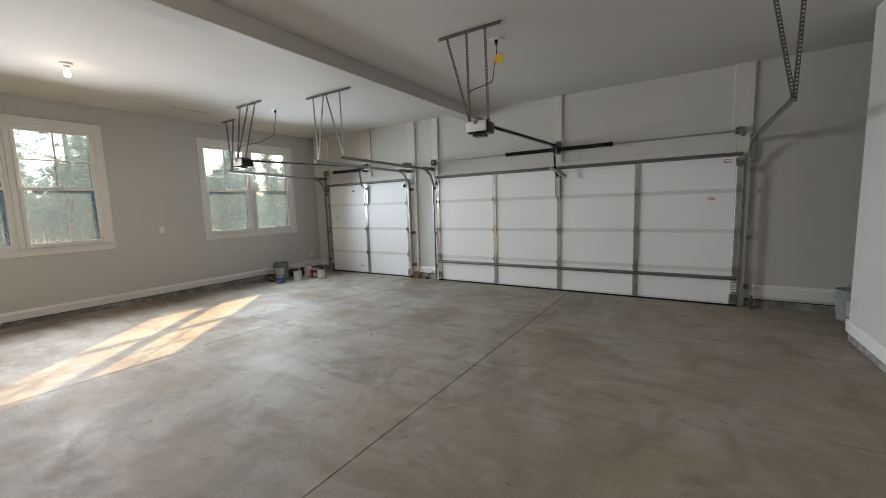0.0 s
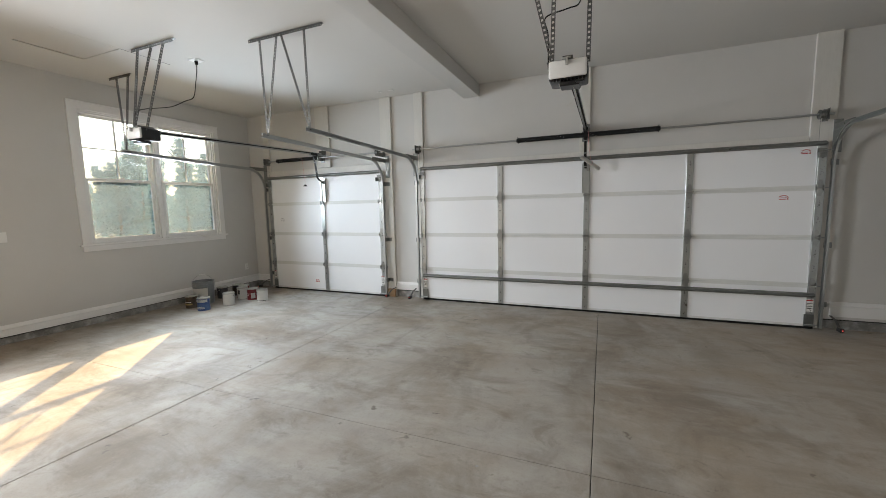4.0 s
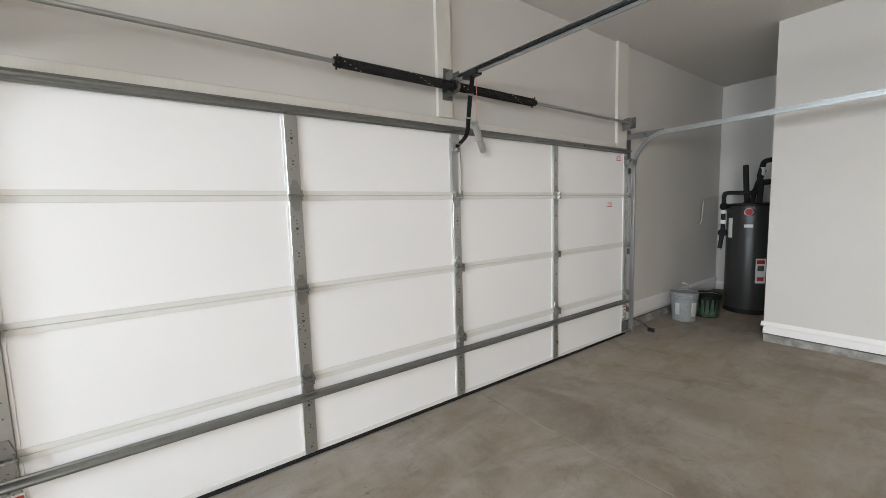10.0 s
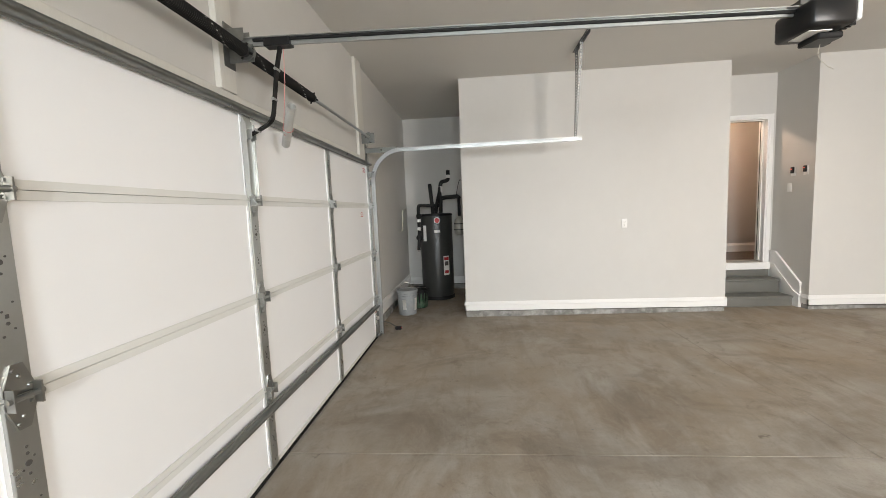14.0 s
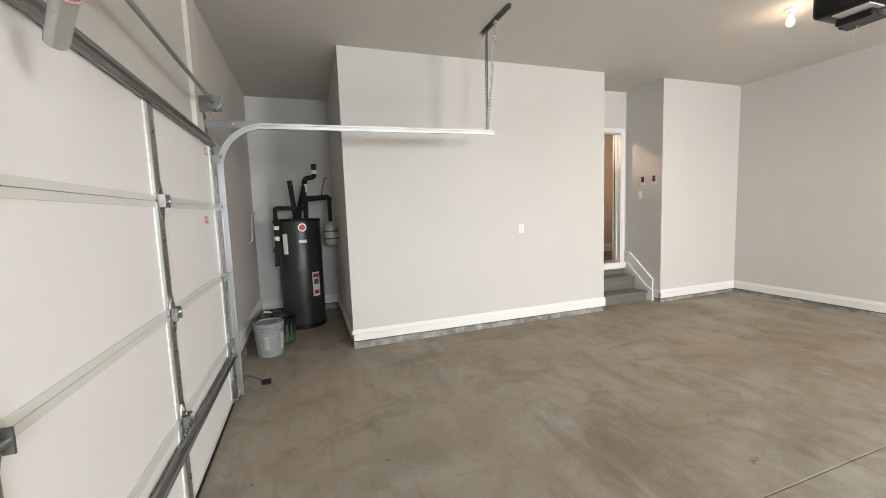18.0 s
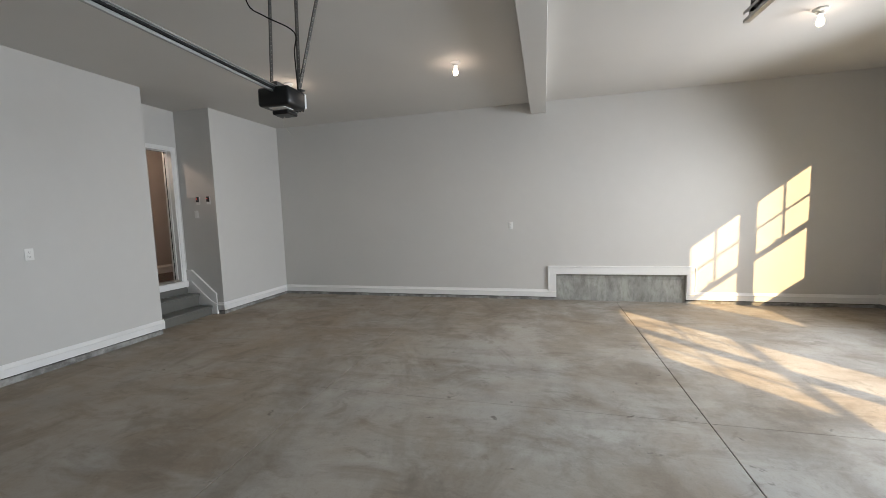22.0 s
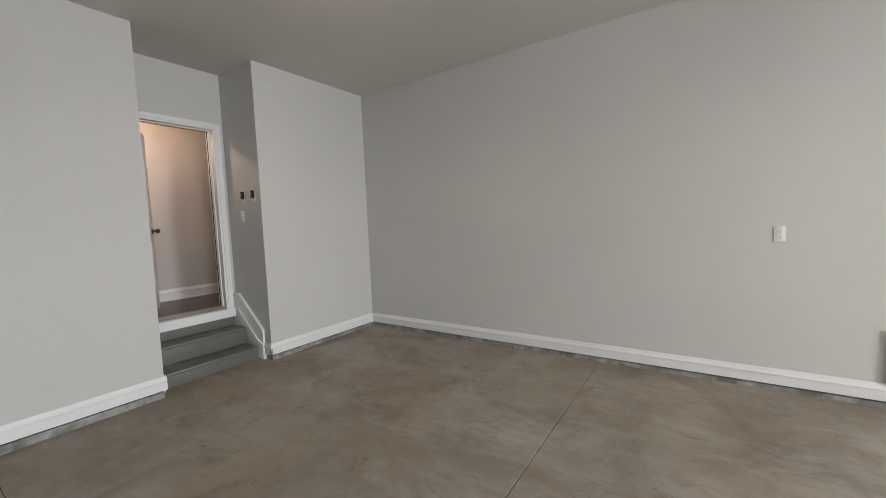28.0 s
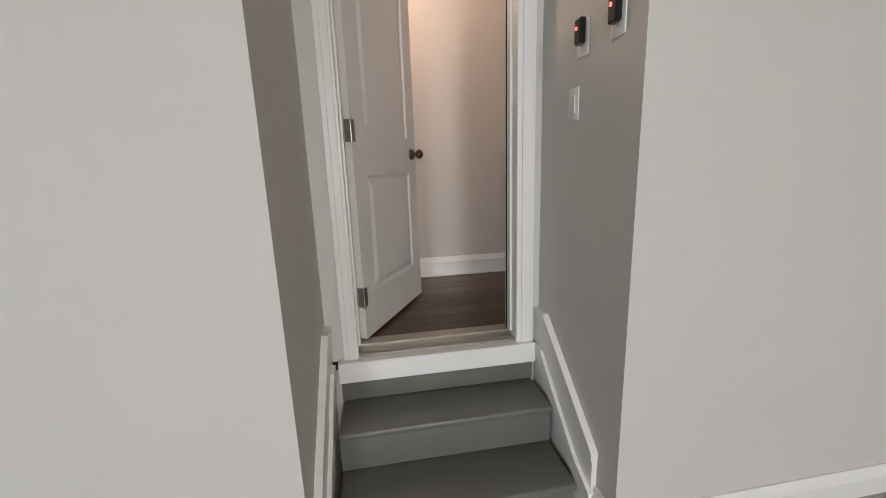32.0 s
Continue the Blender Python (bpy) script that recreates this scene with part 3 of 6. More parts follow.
# white frame round the concrete patch
trim = thing("patch_frame", (-4.08, SOUTH, 0.1), "white mitred board frame around the bare concrete", "trim", kind="structure")
part("frame_top", boxes((PATCH_W - 0.115, PATCH_E + 0.115, SOUTH, SOUTH + 0.018, PATCH_T + 0.004, PATCH_T + 0.115), (PATCH_W - 0.115, PATCH_E + 0.115, SOUTH, SOUTH + 0.026, PATCH_T + 0.115, PATCH_T + 0.135), bevel=0.002), M_TRIM, trim)
for s, x in ((1, PATCH_E), (-1, PATCH_W)):
    lo, hi = sorted((x + s * 0.004, x + s * 0.112))
    part("frame_side", boxes((lo, hi, SOUTH, SOUTH + 0.0185, STEM_S + 0.002, PATCH_T + 0.004), bevel=0.002), M_TRIM, trim)
    lo, hi = sorted((x + s * 0.112, x + s * 0.132))
    part("frame_edge", boxes((lo, hi, SOUTH, SOUTH + 0.026, STEM_S + 0.122, PATCH_T + 0.135), bevel=0.002), M_TRIM, trim)

# painted boards on the north wall that carry the door hardware
BY = NORTH - 0.035
for x0, x1, z0, z1 in [(a0 - 0.11, a0 + 0.03, 0.0, CEIL), (a1 - 0.03, a1 + 0.165, 0.0, CEIL), (b0 - 0.10, b0 + 0.045, 0.0, CEIL), (b1 - 0.14, b1 + 0.075, 0.0, CEIL),
                       (-5.72, -5.435, 2.185, CEIL), (-1.385, -1.255, 2.15, CEIL)]:
    solid("jamb_board", boxes((x0, x1, BY, NORTH - 0.001, z0 + 0.001, z1), bevel=0.003), M_BOARD, "painted upright mounting board on the door wall", "board", "door wall boards", "structure", base=((x0 + x1) / 2, BY, z0))
for x0, x1, z1 in [(a0 + 0.032, a1 - 0.032, 2.183), (b0 + 0.047, b1 - 0.142, 2.148)]:
    solid("header_board", boxes((x0, x1, BY + 0.006, NORTH - 0.001, OPEN_T - 0.02, z1), bevel=0.003), M_BOARD, "painted level header board above a garage door", "board", "door wall boards", "structure", base=((x0 + x1) / 2, BY, OPEN_T))
solid("lumber_block", boxes((a1 + 0.03, a1 + 0.16, BY - 0.045, BY - 0.002, 0.0, 0.13), bevel=0.004), M_TREAD, "offcut of raw lumber at the jamb foot", "lumber", base=(a1 + 0.1, BY, 0))

# ---- windows ----


def window(index, wy):
    y0, y1, z0, z1 = wy - WIN_HALF, wy + WIN_HALF, WIN_LO, WIN_HI
    w = thing("window_%d" % index, (WEST, wy, z0), "white twin double-hung window with four-lite upper sashes", "window", "windows of the west wall", "structure")
    c = 0.09
    part("casing_top", boxes((WEST, WEST + 0.02, y0 - c, y1 + c, z1, z1 + c), (WEST, WEST + 0.03, y0 - c, y1 + c, z1 + c, z1 + c + 0.012), bevel=0.002), M_TRIM, w)
    for s, a, b in ((0, y0 - c, y0), (1, y1, y1 + c)):
        part("casing_side", boxes((WEST, WEST + 0.019, a, b, z0, z1), bevel=0.002), M_TRIM, w)
    part("window_sill", boxes((WEST - 0.10, WEST + 0.045, y0 - c - 0.03, y1 + c + 0.03, z0 - 0.025, z0), bevel=0.004), M_TRIM, w)
    part("apron", boxes((WEST, WEST + 0.018, y0 - c, y1 + c, z0 - 0.095, z0 - 0.025), bevel=0.002), M_TRIM, w)
    x_out = WEST - TW + 0.001
    part("jamb_liner", boxes((x_out, WEST - 0.001, y0, y0 + 0.018, z0, z1), (x_out, WEST - 0.001, y1 - 0.018, y1, z0, z1), (x_out, WEST - 0.001, y0 + 0.018, y1 - 0.018, z1 - 0.018, z1)), M_TRIM, w)
    part("mullion", boxes((x_out, WEST - 0.03, wy - 0.042, wy + 0.042, z0, z1 - 0.018), (WEST - 0.03, WEST - 0.005, wy - 0.030, wy + 0.030, z0, z1 - 0.018), bevel=0.002), M_TRIM, w)
    mid = (z0 + z1) / 2 - 0.02
    for a, b in ((y0 + 0.018, wy - 0.042), (wy + 0.042, y1 - 0.018)):
        fr = 0.022
        frame_ = part("window_frame", boxes((x_out, WEST - 0.018, a, a + fr, z0, z1 - 0.018), (x_out, WEST - 0.018, b - fr, b, z0, z1 - 0.018), (x_out, WEST - 0.018, a + fr, b - fr, z1 - 0.018 - fr, z1 - 0.018), (x_out, WEST - 0.018, a + fr, b - fr, z0, z0 + fr), bevel=0.002), M_VINYL, w)
        a2, b2, lo, hi = a + fr, b - fr, z0 + fr, z1 - 0.018 - fr
        st = 0.032
        # upper sash, set outward
        xu0, xu1 = WEST - 0.103, WEST - 0.068
        up = part("upper_sash", boxes((xu0, xu1, a2, a2 + st, mid - 0.02, hi), (xu0, xu1, b2 - st, b2, mid - 0.02, hi), (xu0, xu1, a2 + st, b2 - st, hi - st, hi), (xu0, xu1, a2 + st, b2 - st, mid - 0.02, mid + 0.018), bevel=0.002), M_VINYL, w)
        g = part("pane", boxes((xu0 + 0.014, xu0 + 0.018, a2 + st, b2 - st, mid + 0.018, hi - st)), M_GLASS, up)
        g.visible_shadow = False
        gy, gz = (a2 + b2) / 2, (mid + 0.018 + hi - st) / 2
        part("muntin", boxes((xu0 + 0.006, xu0 + 0.026, gy - 0.009, gy + 0.009, mid + 0.018, hi - st)), M_VINYL, up)
        part("muntin", boxes((xu0 + 0.0062, xu0 + 0.0258, a2 + st, b2 - st, gz - 0.009, gz + 0.009)), M_VINYL, up)
        # lower sash, set inward
        xl0, xl1 = WEST - 0.065, WEST - 0.030
        lowers = part("lower_sash", boxes((xl0, xl1, a2, a2 + st, lo, mid + 0.02), (xl0, xl1, b2 - st, b2, lo, mid + 0.02), (xl0, xl1, a2 + st, b2 - st, lo, lo + 0.05), (xl0, xl1, a2 + st, b2 - st, mid - 0.018, mid + 0.02), bevel=0.002), M_VINYL, w)
        g = part("pane", boxes((xl0 + 0.014, xl0 + 0.018, a2 + st, b2 - st, lo + 0.05, mid - 0.018)), M_GLASS, lowers)
        g.visible_shadow = False
        part("sash_lock", boxes((xl0 + 0.01, xl1 + 0.012, gy - 0.03, gy + 0.03, mid + 0.02, mid + 0.032), (xl1, xl1 + 0.02, gy - 0.006, gy + 0.035, mid + 0.032, mid + 0.042), bevel=0.002), M_WHITEP, w)
    return w


window(1, WINDOWS[0])
window(2, WINDOWS[1])

# ---- garage doors ----
FACE = 7.045   # inner face of the door panels


def stile_bm(x0, x1, z0, z1):
    """A folded steel stile."""
    return boxes((x0, x1, FACE - 0.014, FACE - 0.001, z0, z1), bevel=0.002)


def holes_bm(xm, z0, z1):
    bm = bmesh.new()
    h = z1 - z0
    for f, dx, r in [(0.10, 0.0, 0.006), (0.14, 0.01, 0.003), (0.30, -0.012, 0.0035), (0.33, 0.014, 0.003), (0.36, 0.0, 0.005), (0.42, -0.01, 0.003), (0.46, 0.016, 0.003),
                     (0.60, 0.0, 0.004), (0.63, -0.014, 0.003), (0.655, 0.0, 0.0085), (0.68, 0.014, 0.003), (0.705, 0.0, 0.0045), (0.74, 0.0, 0.004)]:
        rod(bm, (xm + dx, FACE - 0.0155, z0 + f * h), (xm + dx, FACE - 0.013, z0 + f * h), r, seg=8)
    box(bm, xm - 0.004, xm + 0.004, FACE - 0.0155, FACE - 0.013, z0 + 0.385 * h, z0 + 0.405 * h)
    return bm


def hinge_bm(xm, z, wide=0.075):
    """Two pointed leaves round a knuckle."""
    bm = bmesh.new()
    y = FACE - 0.017
    for s in (1, -1):
        out = [(-wide / 2, 0.006), (wide / 2, 0.006), (wide / 2, 0.03), (0.014, 0.088), (-0.014, 0.088), (-wide / 2, 0.03)]
        front = [bm.verts.new((xm + a, y - 0.004, z + s * b)) for a, b in out]
        back = [bm.verts.new((xm + a, y + 0.004, z + s * b)) for a, b in out]
        bm.faces.new(front)
        bm.faces.new(back)
        for i in range(6):
            k = (i + 1) % 6
            bm.faces.new((front[i], front[k], back[k], back[i]))
        for a, b in ((-0.012, 0.072), (0.0, 0.055), (0.022, 0.022), (-0.022, 0.022)):
            rod(bm, (xm + a, y - 0.004, z + s * b), (xm + a, y - 0.009, z + s * b), 0.0055, 0.004, seg=8)
    box(bm, xm - wide / 2, xm - wide / 2 + 0.005, y - 0.03, y, z - 0.03, z + 0.03)
    box(bm, xm + wide / 2 - 0.005, xm + wide / 2, y - 0.03, y, z - 0.03, z + 0.03)
    rod(bm, (xm - wide / 2 - 0.008, y - 0.018, z), (xm + wide / 2 + 0.008, y - 0.018, z), 0.0085, seg=10)
    return bm


def label_part(parent, x0, x1, z0, z1, y, lines, mats, name="warning_label"):
    lab = part(name, boxes((x0, x1, y - 0.0012, y, z0, z1)), M_LABELW, parent, "white printed label")
    h = z1 - z0
    for f0, f1, a, b, m in lines:
        part("print_bar", boxes((x0 + (x1 - x0) * a, x0 + (x1 - x0) * b, y - 0.0022, y - 0.0011, z0 + h * f0, z0 + h * f1)), m, lab)
    return lab


def sticker(parent, x, z, ink, what, y=FACE):
    """Small arched sticker lines printed on the panel."""
    bm = bmesh.new()
    for k in range(7):
        q = -0.033 + k * 0.011
        box(bm, x + q - 0.0056, x + q + 0.0056, y - 0.0018, y - 0.0002, z + 0.030 - 9.0 * q * q, z + 0.037 - 9.0 * q * q)
    box(bm, x - 0.045, x + 0.045, y - 0.0018, y - 0.0002, z + 0.006, z + 0.011)
    box(bm, x - 0.041, x + 0.02, y - 0.0018, y - 0.0002, z - 0.011, z - 0.003)
    box(bm, x + 0.028, x + 0.043, y - 0.0018, y - 0.0002, z - 0.012, z + 0.001)
    part("sticker", bm, ink, parent, what)


def garage_door(x0, x1, stiles, strut, what):
    d = thing("garage_door", ((x0 + x1) / 2, FACE, 0), what, "garage door", "garage doors")
    zs = [0.025, 0.497, 1.036, 1.578, DOOR_TOP]
    endw, midw, rail = 0.075, 0.072, 0.03
    cols = [x0] + stiles + [x1]
    for r in range(4):
        lo, hi = zs[r], zs[r + 1]
        for c in range(len(cols) - 1):
            a = cols[c] + (endw if c == 0 else midw / 2)
            b = cols[c + 1] - (endw if c == len(cols) - 2 else midw / 2)
            bm = boxes((a - 0.012, b + 0.012, FACE + 0.001, FACE + 0.04, lo + rail - 0.004, hi - rail + 0.004))
            # thin turned-up lip where the facing meets the stiles
            box(bm, a + 0.000, a + 0.012, FACE - 0.004, FACE + 0.001, lo + rail, hi - rail)
            box(bm, b - 0.012, b - 0.000, FACE - 0.004, FACE + 0.001, lo + rail, hi - rail)
            part("panel", bm, M_DOORPAN, d)
        part("section_rail", boxes((x0, x1, FACE - 0.004, FACE + 0.042, lo + 0.0008, lo + rail - 0.002), bevel=0.0006), M_DOORRAIL, d)
        part("section_rail", boxes((x0, x1, FACE - 0.004, FACE + 0.042, hi - rail + 0.002, hi - 0.0008), bevel=0.0006), M_DOORRAIL, d)
        for xm in stiles:
            s = part("stile", stile_bm(xm - midw / 2, xm + midw / 2, lo + 0.006, hi - 0.006), M_STILE, d)
            part("punched_holes", holes_bm(xm, lo, hi), M_INK, s)
        for a in (x0, x1 - endw):
            s = part("end_stile", stile_bm(a, a + endw, lo + 0.004, hi - 0.004), M_GALV, d, "bright galvanized end stile")
            part("punched_holes", holes_bm(a + endw / 2, lo, hi), M_INK, s)
    for z in zs[1:4]:
        for xm in stiles:
            part("hinge", hinge_bm(xm, z, 0.068), M_HINGE, d)
        for s, xm in ((-1, x0 + 0.045), (1, x1 - 0.045)):
            h = part("end_hinge", hinge_bm(xm, z, 0.062), M_HINGE, d)
            bm = bmesh.new()
            rod(bm, (xm, FACE - 0.04, z), (xm + s * 0.105, FACE - 0.04, z), 0.0055, seg=8)
            rod(bm, (xm + s * 0.078, FACE - 0.04, z), (xm + s * 0.102, FACE - 0.04, z), 0.023, seg=14)
            part("roller", bm, M_GALV, h)
    for s, xm in ((-1, x0 + 0.05), (1, x1 - 0.05)):
        # top bracket and bottom bracket with their rollers
        t = part("top_bracket", boxes((xm - 0.04, xm + 0.04, FACE - 0.02, FACE - 0.014, 1.90, 2.0), (xm - 0.04, xm + 0.04, FACE - 0.075, FACE - 0.02, 1.955, 1.96), (xm - 0.04, xm - 0.036, FACE - 0.07, FACE - 0.016, 1.90, 1.955)), M_GALVD, d)
        bm = bmesh.new()
        rod(bm, (xm, FACE - 0.065, 1.975), (xm + s * 0.11, FACE - 0.065, 1.975), 0.0055, seg=8)
        rod(bm, (xm + s * 0.08, FACE - 0.065, 1.975), (xm + s * 0.104, FACE - 0.065, 1.975), 0.023, seg=14)
        part("roller", bm, M_GALV, t)
        bb = part("bottom_bracket", boxes((xm - 0.045, xm + 0.045, FACE - 0.022, FACE - 0.014, 0.03, 0.17), (xm - 0.045, xm + 0.045, FACE - 0.06, FACE - 0.02, 0.045, 0.05), bevel=0.002), M_GALVD, d)
        bm = bmesh.new()
        rod(bm, (xm - s * 0.04, FACE - 0.04, 0.055), (xm + s * 0.105, FACE - 0.04, 0.055), 0.007, seg=8)
        part("cable_pin", bm, M_GALV, bb)
        label_part(d, xm - 0.033, xm + 0.033, 0.20, 0.345, FACE - 0.0142, [(0.84, 0.93, 0.05, 0.95, M_RED), (0.62, 0.66, 0.1, 0.9, M_INK), (0.52, 0.55, 0.1, 0.8, M_INK), (0.40, 0.44, 0.1, 0.9, M_INK), (0.22, 0.30, 0.2, 0.8, M_INK)], None)
    half = [(0.026 + 0.018 * math.cos(math.pi * k / 8), 0.012 + 0.032 * math.sin(math.pi * k / 8)) for k in range(9)]
    strut_out = [(0.0, 0.0), (0.0, 0.008)] + half[::-1] + [(0.052, 0.008), (0.052, 0.0)]

    def strut_bm(z):
        bm = bmesh.new()
        rings = [[bm.verts.new((xa, FACE - 0.016 - o[1], z + o[0])) for o in strut_out] for xa in (x0 + 0.02, x1 - 0.02)]
        k = len(strut_out)
        for j in range(k):
            bm.faces.new((rings[0][j], rings[0][(j + 1) % k], rings[1][(j + 1) % k], rings[1][j]))
        bm.faces.new(rings[0][::-1])
        bm.faces.new(rings[1])
        return bm
    part("top_strut", strut_bm(DOOR_TOP - 0.040), M_GALVD, d, smooth=40)
    if strut:
        part("lower_strut", strut_bm(0.365), M_GALVD, d, smooth=40)
    # unseen backing sheet, added to stop sun leaking through the section joints
    part("outer_skin", boxes((x0 + 0.001, x1 - 0.001, FACE + 0.047, FACE + 0.055, 0.01, DOOR_TOP - 0.002)), M_DOORPAN, d)
    part("bottom_seal", boxes((x0, x1, FACE - 0.012, FACE + 0.045, 0.001, 0.026), bevel=0.006), M_RUBBER, d)
    return d


single = garage_door(*DOORS[0], [-5.60], False, "closed white four-section single garage door with galvanized stiles")
double = garage_door(*DOORS[1], [-2.448, -1.283, -0.124], True, "closed white four-section double garage door with galvanized struts")
sticker(double, 0.955, 1.96, M_RED, "small red printed sticker")
sticker(double, 0.79, 1.47, M_RED, "small red printed sticker")
sticker(single, -6.55, 1.28, M_STAMP, "small faint grey printed sticker")
sticker(single, -5.82, 0.18, M_RED, "small red printed sticker")

# ---- tracks ----


def perforated(bm, a, b, side, width=0.032, pitch=0.030, hole=0.013):
    """A flat punched strip from a to b; side is across it."""
    a, b = Vector(a), Vector(b)
    along = (b - a)
    length = along.length
    along.normalize()
    side = (Vector(side) - along * Vector(side).dot(along)).normalized()
    nrm = along.cross(side) * 0.002
    n = max(2, int(length / pitch))
    p = length / n
    e0, e1 = (width - hole) / 2, (width + hole) / 2
    for i in range(n):
        s0, s1 = i * p, (i + 1) * p
        h0, h1 = s0 + (p - hole) / 2, s0 + (p + hole) / 2
        q = [[a + along * s + side * w for w in (0, e0, e1, width)] for s in (s0, h0, h1, s1)]
        v = [[bm.verts.new(c) for c in row] for row in q]
        for r in range(3):
            for c in range(3):
                if r == 1 and c == 1:
                    continue
                bm.faces.new((v[r][c], v[r][c + 1], v[r + 1][c + 1], v[r + 1][c]))


def angle_bm(a, b, side1, side2, width=0.032):
    bm = bmesh.new()
    perforated(bm, a, b, side1, width)
    perforated(bm, a, b, side2, width)
    bmesh.ops.remove_doubles(bm, verts=bm.verts[:], dist=0.0002)
    bmesh.ops.recalc_face_normals(bm, faces=bm.faces[:])
    bmesh.ops.solidify(bm, geom=bm.faces[:], thickness=0.002)
    return bm


def door_track(x, s, hang, end_y=4.64, end_z=2.275):
    """Upright track beside a door, its curve and the level run to the back; s: +1 when the door lies toward +x of it."""
    t = thing("door_track", (x, FACE - 0.05, 0), "galvanized steel roller track curving up to a level run", "door track", "garage door tracks")
    ty = FACE - 0.05
    r = 0.34
    zc = 2.21 - r
    path = [(x, ty, 0.03), (x, ty, 0.8), (x, ty, zc)]
    for k in range(1, 11):
        q = k / 10 * math.pi / 2
        path.append((x, ty - r + r * math.cos(q), zc + r * math.sin(q)))
    path.append((x, 6.0, 2.21 + (end_z - 2.21) * 0.3))
    path.append((x, end_y, end_z))
    # C-shaped outline open toward the door
    o = [(0.0, -0.022), (0.0, 0.022), (0.022 * s, 0.022), (0.022 * s, 0.009), (0.0195 * s, 0.009), (0.0195 * s, 0.0195), (0.0025 * s, 0.0195), (0.0025 * s, -0.0195), (0.0195 * s, -0.0195), (0.0195 * s, -0.009), (0.022 * s, -0.009), (0.022 * s, -0.022)]
    bm = bmesh.new()
    sweep(bm, path, o)
    part("rail", bm, M_GALV, t, smooth=25)
    for z in (0.28, 0.95, 1.85):
        lo, hi = sorted((x - s * 0.002, x - s * 0.07))
        part("jamb_bracket", boxes((min(x, x - s * 0.004), max(x, x - s * 0.004), ty - 0.02, BY, z - 0.03, z + 0.03), (lo, hi, BY - 0.004, BY - 0.001, z - 0.03, z + 0.03), bevel=0.0012), M_GALVD, t)
    # flag bracket under the shaft
    part("flag_bracket", boxes((min(x - s * 0.004, x - s * 0.001), max(x - s * 0.004, x - s * 0.001), ty - 0.30, BY, 2.19, 2.25), (min(x - s * 0.08, x), max(x - s * 0.08, x), BY - 0.005, BY - 0.001, 1.95, 2.30), bevel=0.001), M_GALVD, t)
    for bar0, bar1, y, feet in [hang]:
        if bar1 > bar0:
            part("ceiling_angle", angle_bm((bar0, y, CEIL - 0.004), (bar1, y, CEIL - 0.004), (0, 1, 0), (0, 0, -1)), M_STRAP, t)
        for fx in feet:
            part("hanger", angle_bm((fx, y + 0.005, CEIL - 0.01), (x - s * 0.006, end_y + 0.05, end_z + 0.0), (1, 0, 0), (0, 1, 0), 0.026), M_STRAP, t)
    return t


door_track(-6.885, 1, (-6.98, -6.55, 4.72, (-6.62, -6.86)), end_y=4.72, end_z=2.28)
door_track(-4.345, -1, (-4.47, -3.54, 4.66, (-4.34, -4.11)), end_y=4.64, end_z=2.247)
door_track(-3.762, 1, (0, 0, 4.66, (-4.06, -3.77)), end_y=4.62, end_z=2.247)
door_track(1.185, -1, (0.76, 1.345, 4.64, (1.21, 1.00)), end_y=4.62, end_z=2.225)

# ---- torsion springs ----
SH_Z, SH_Y = 2.345, 6.985


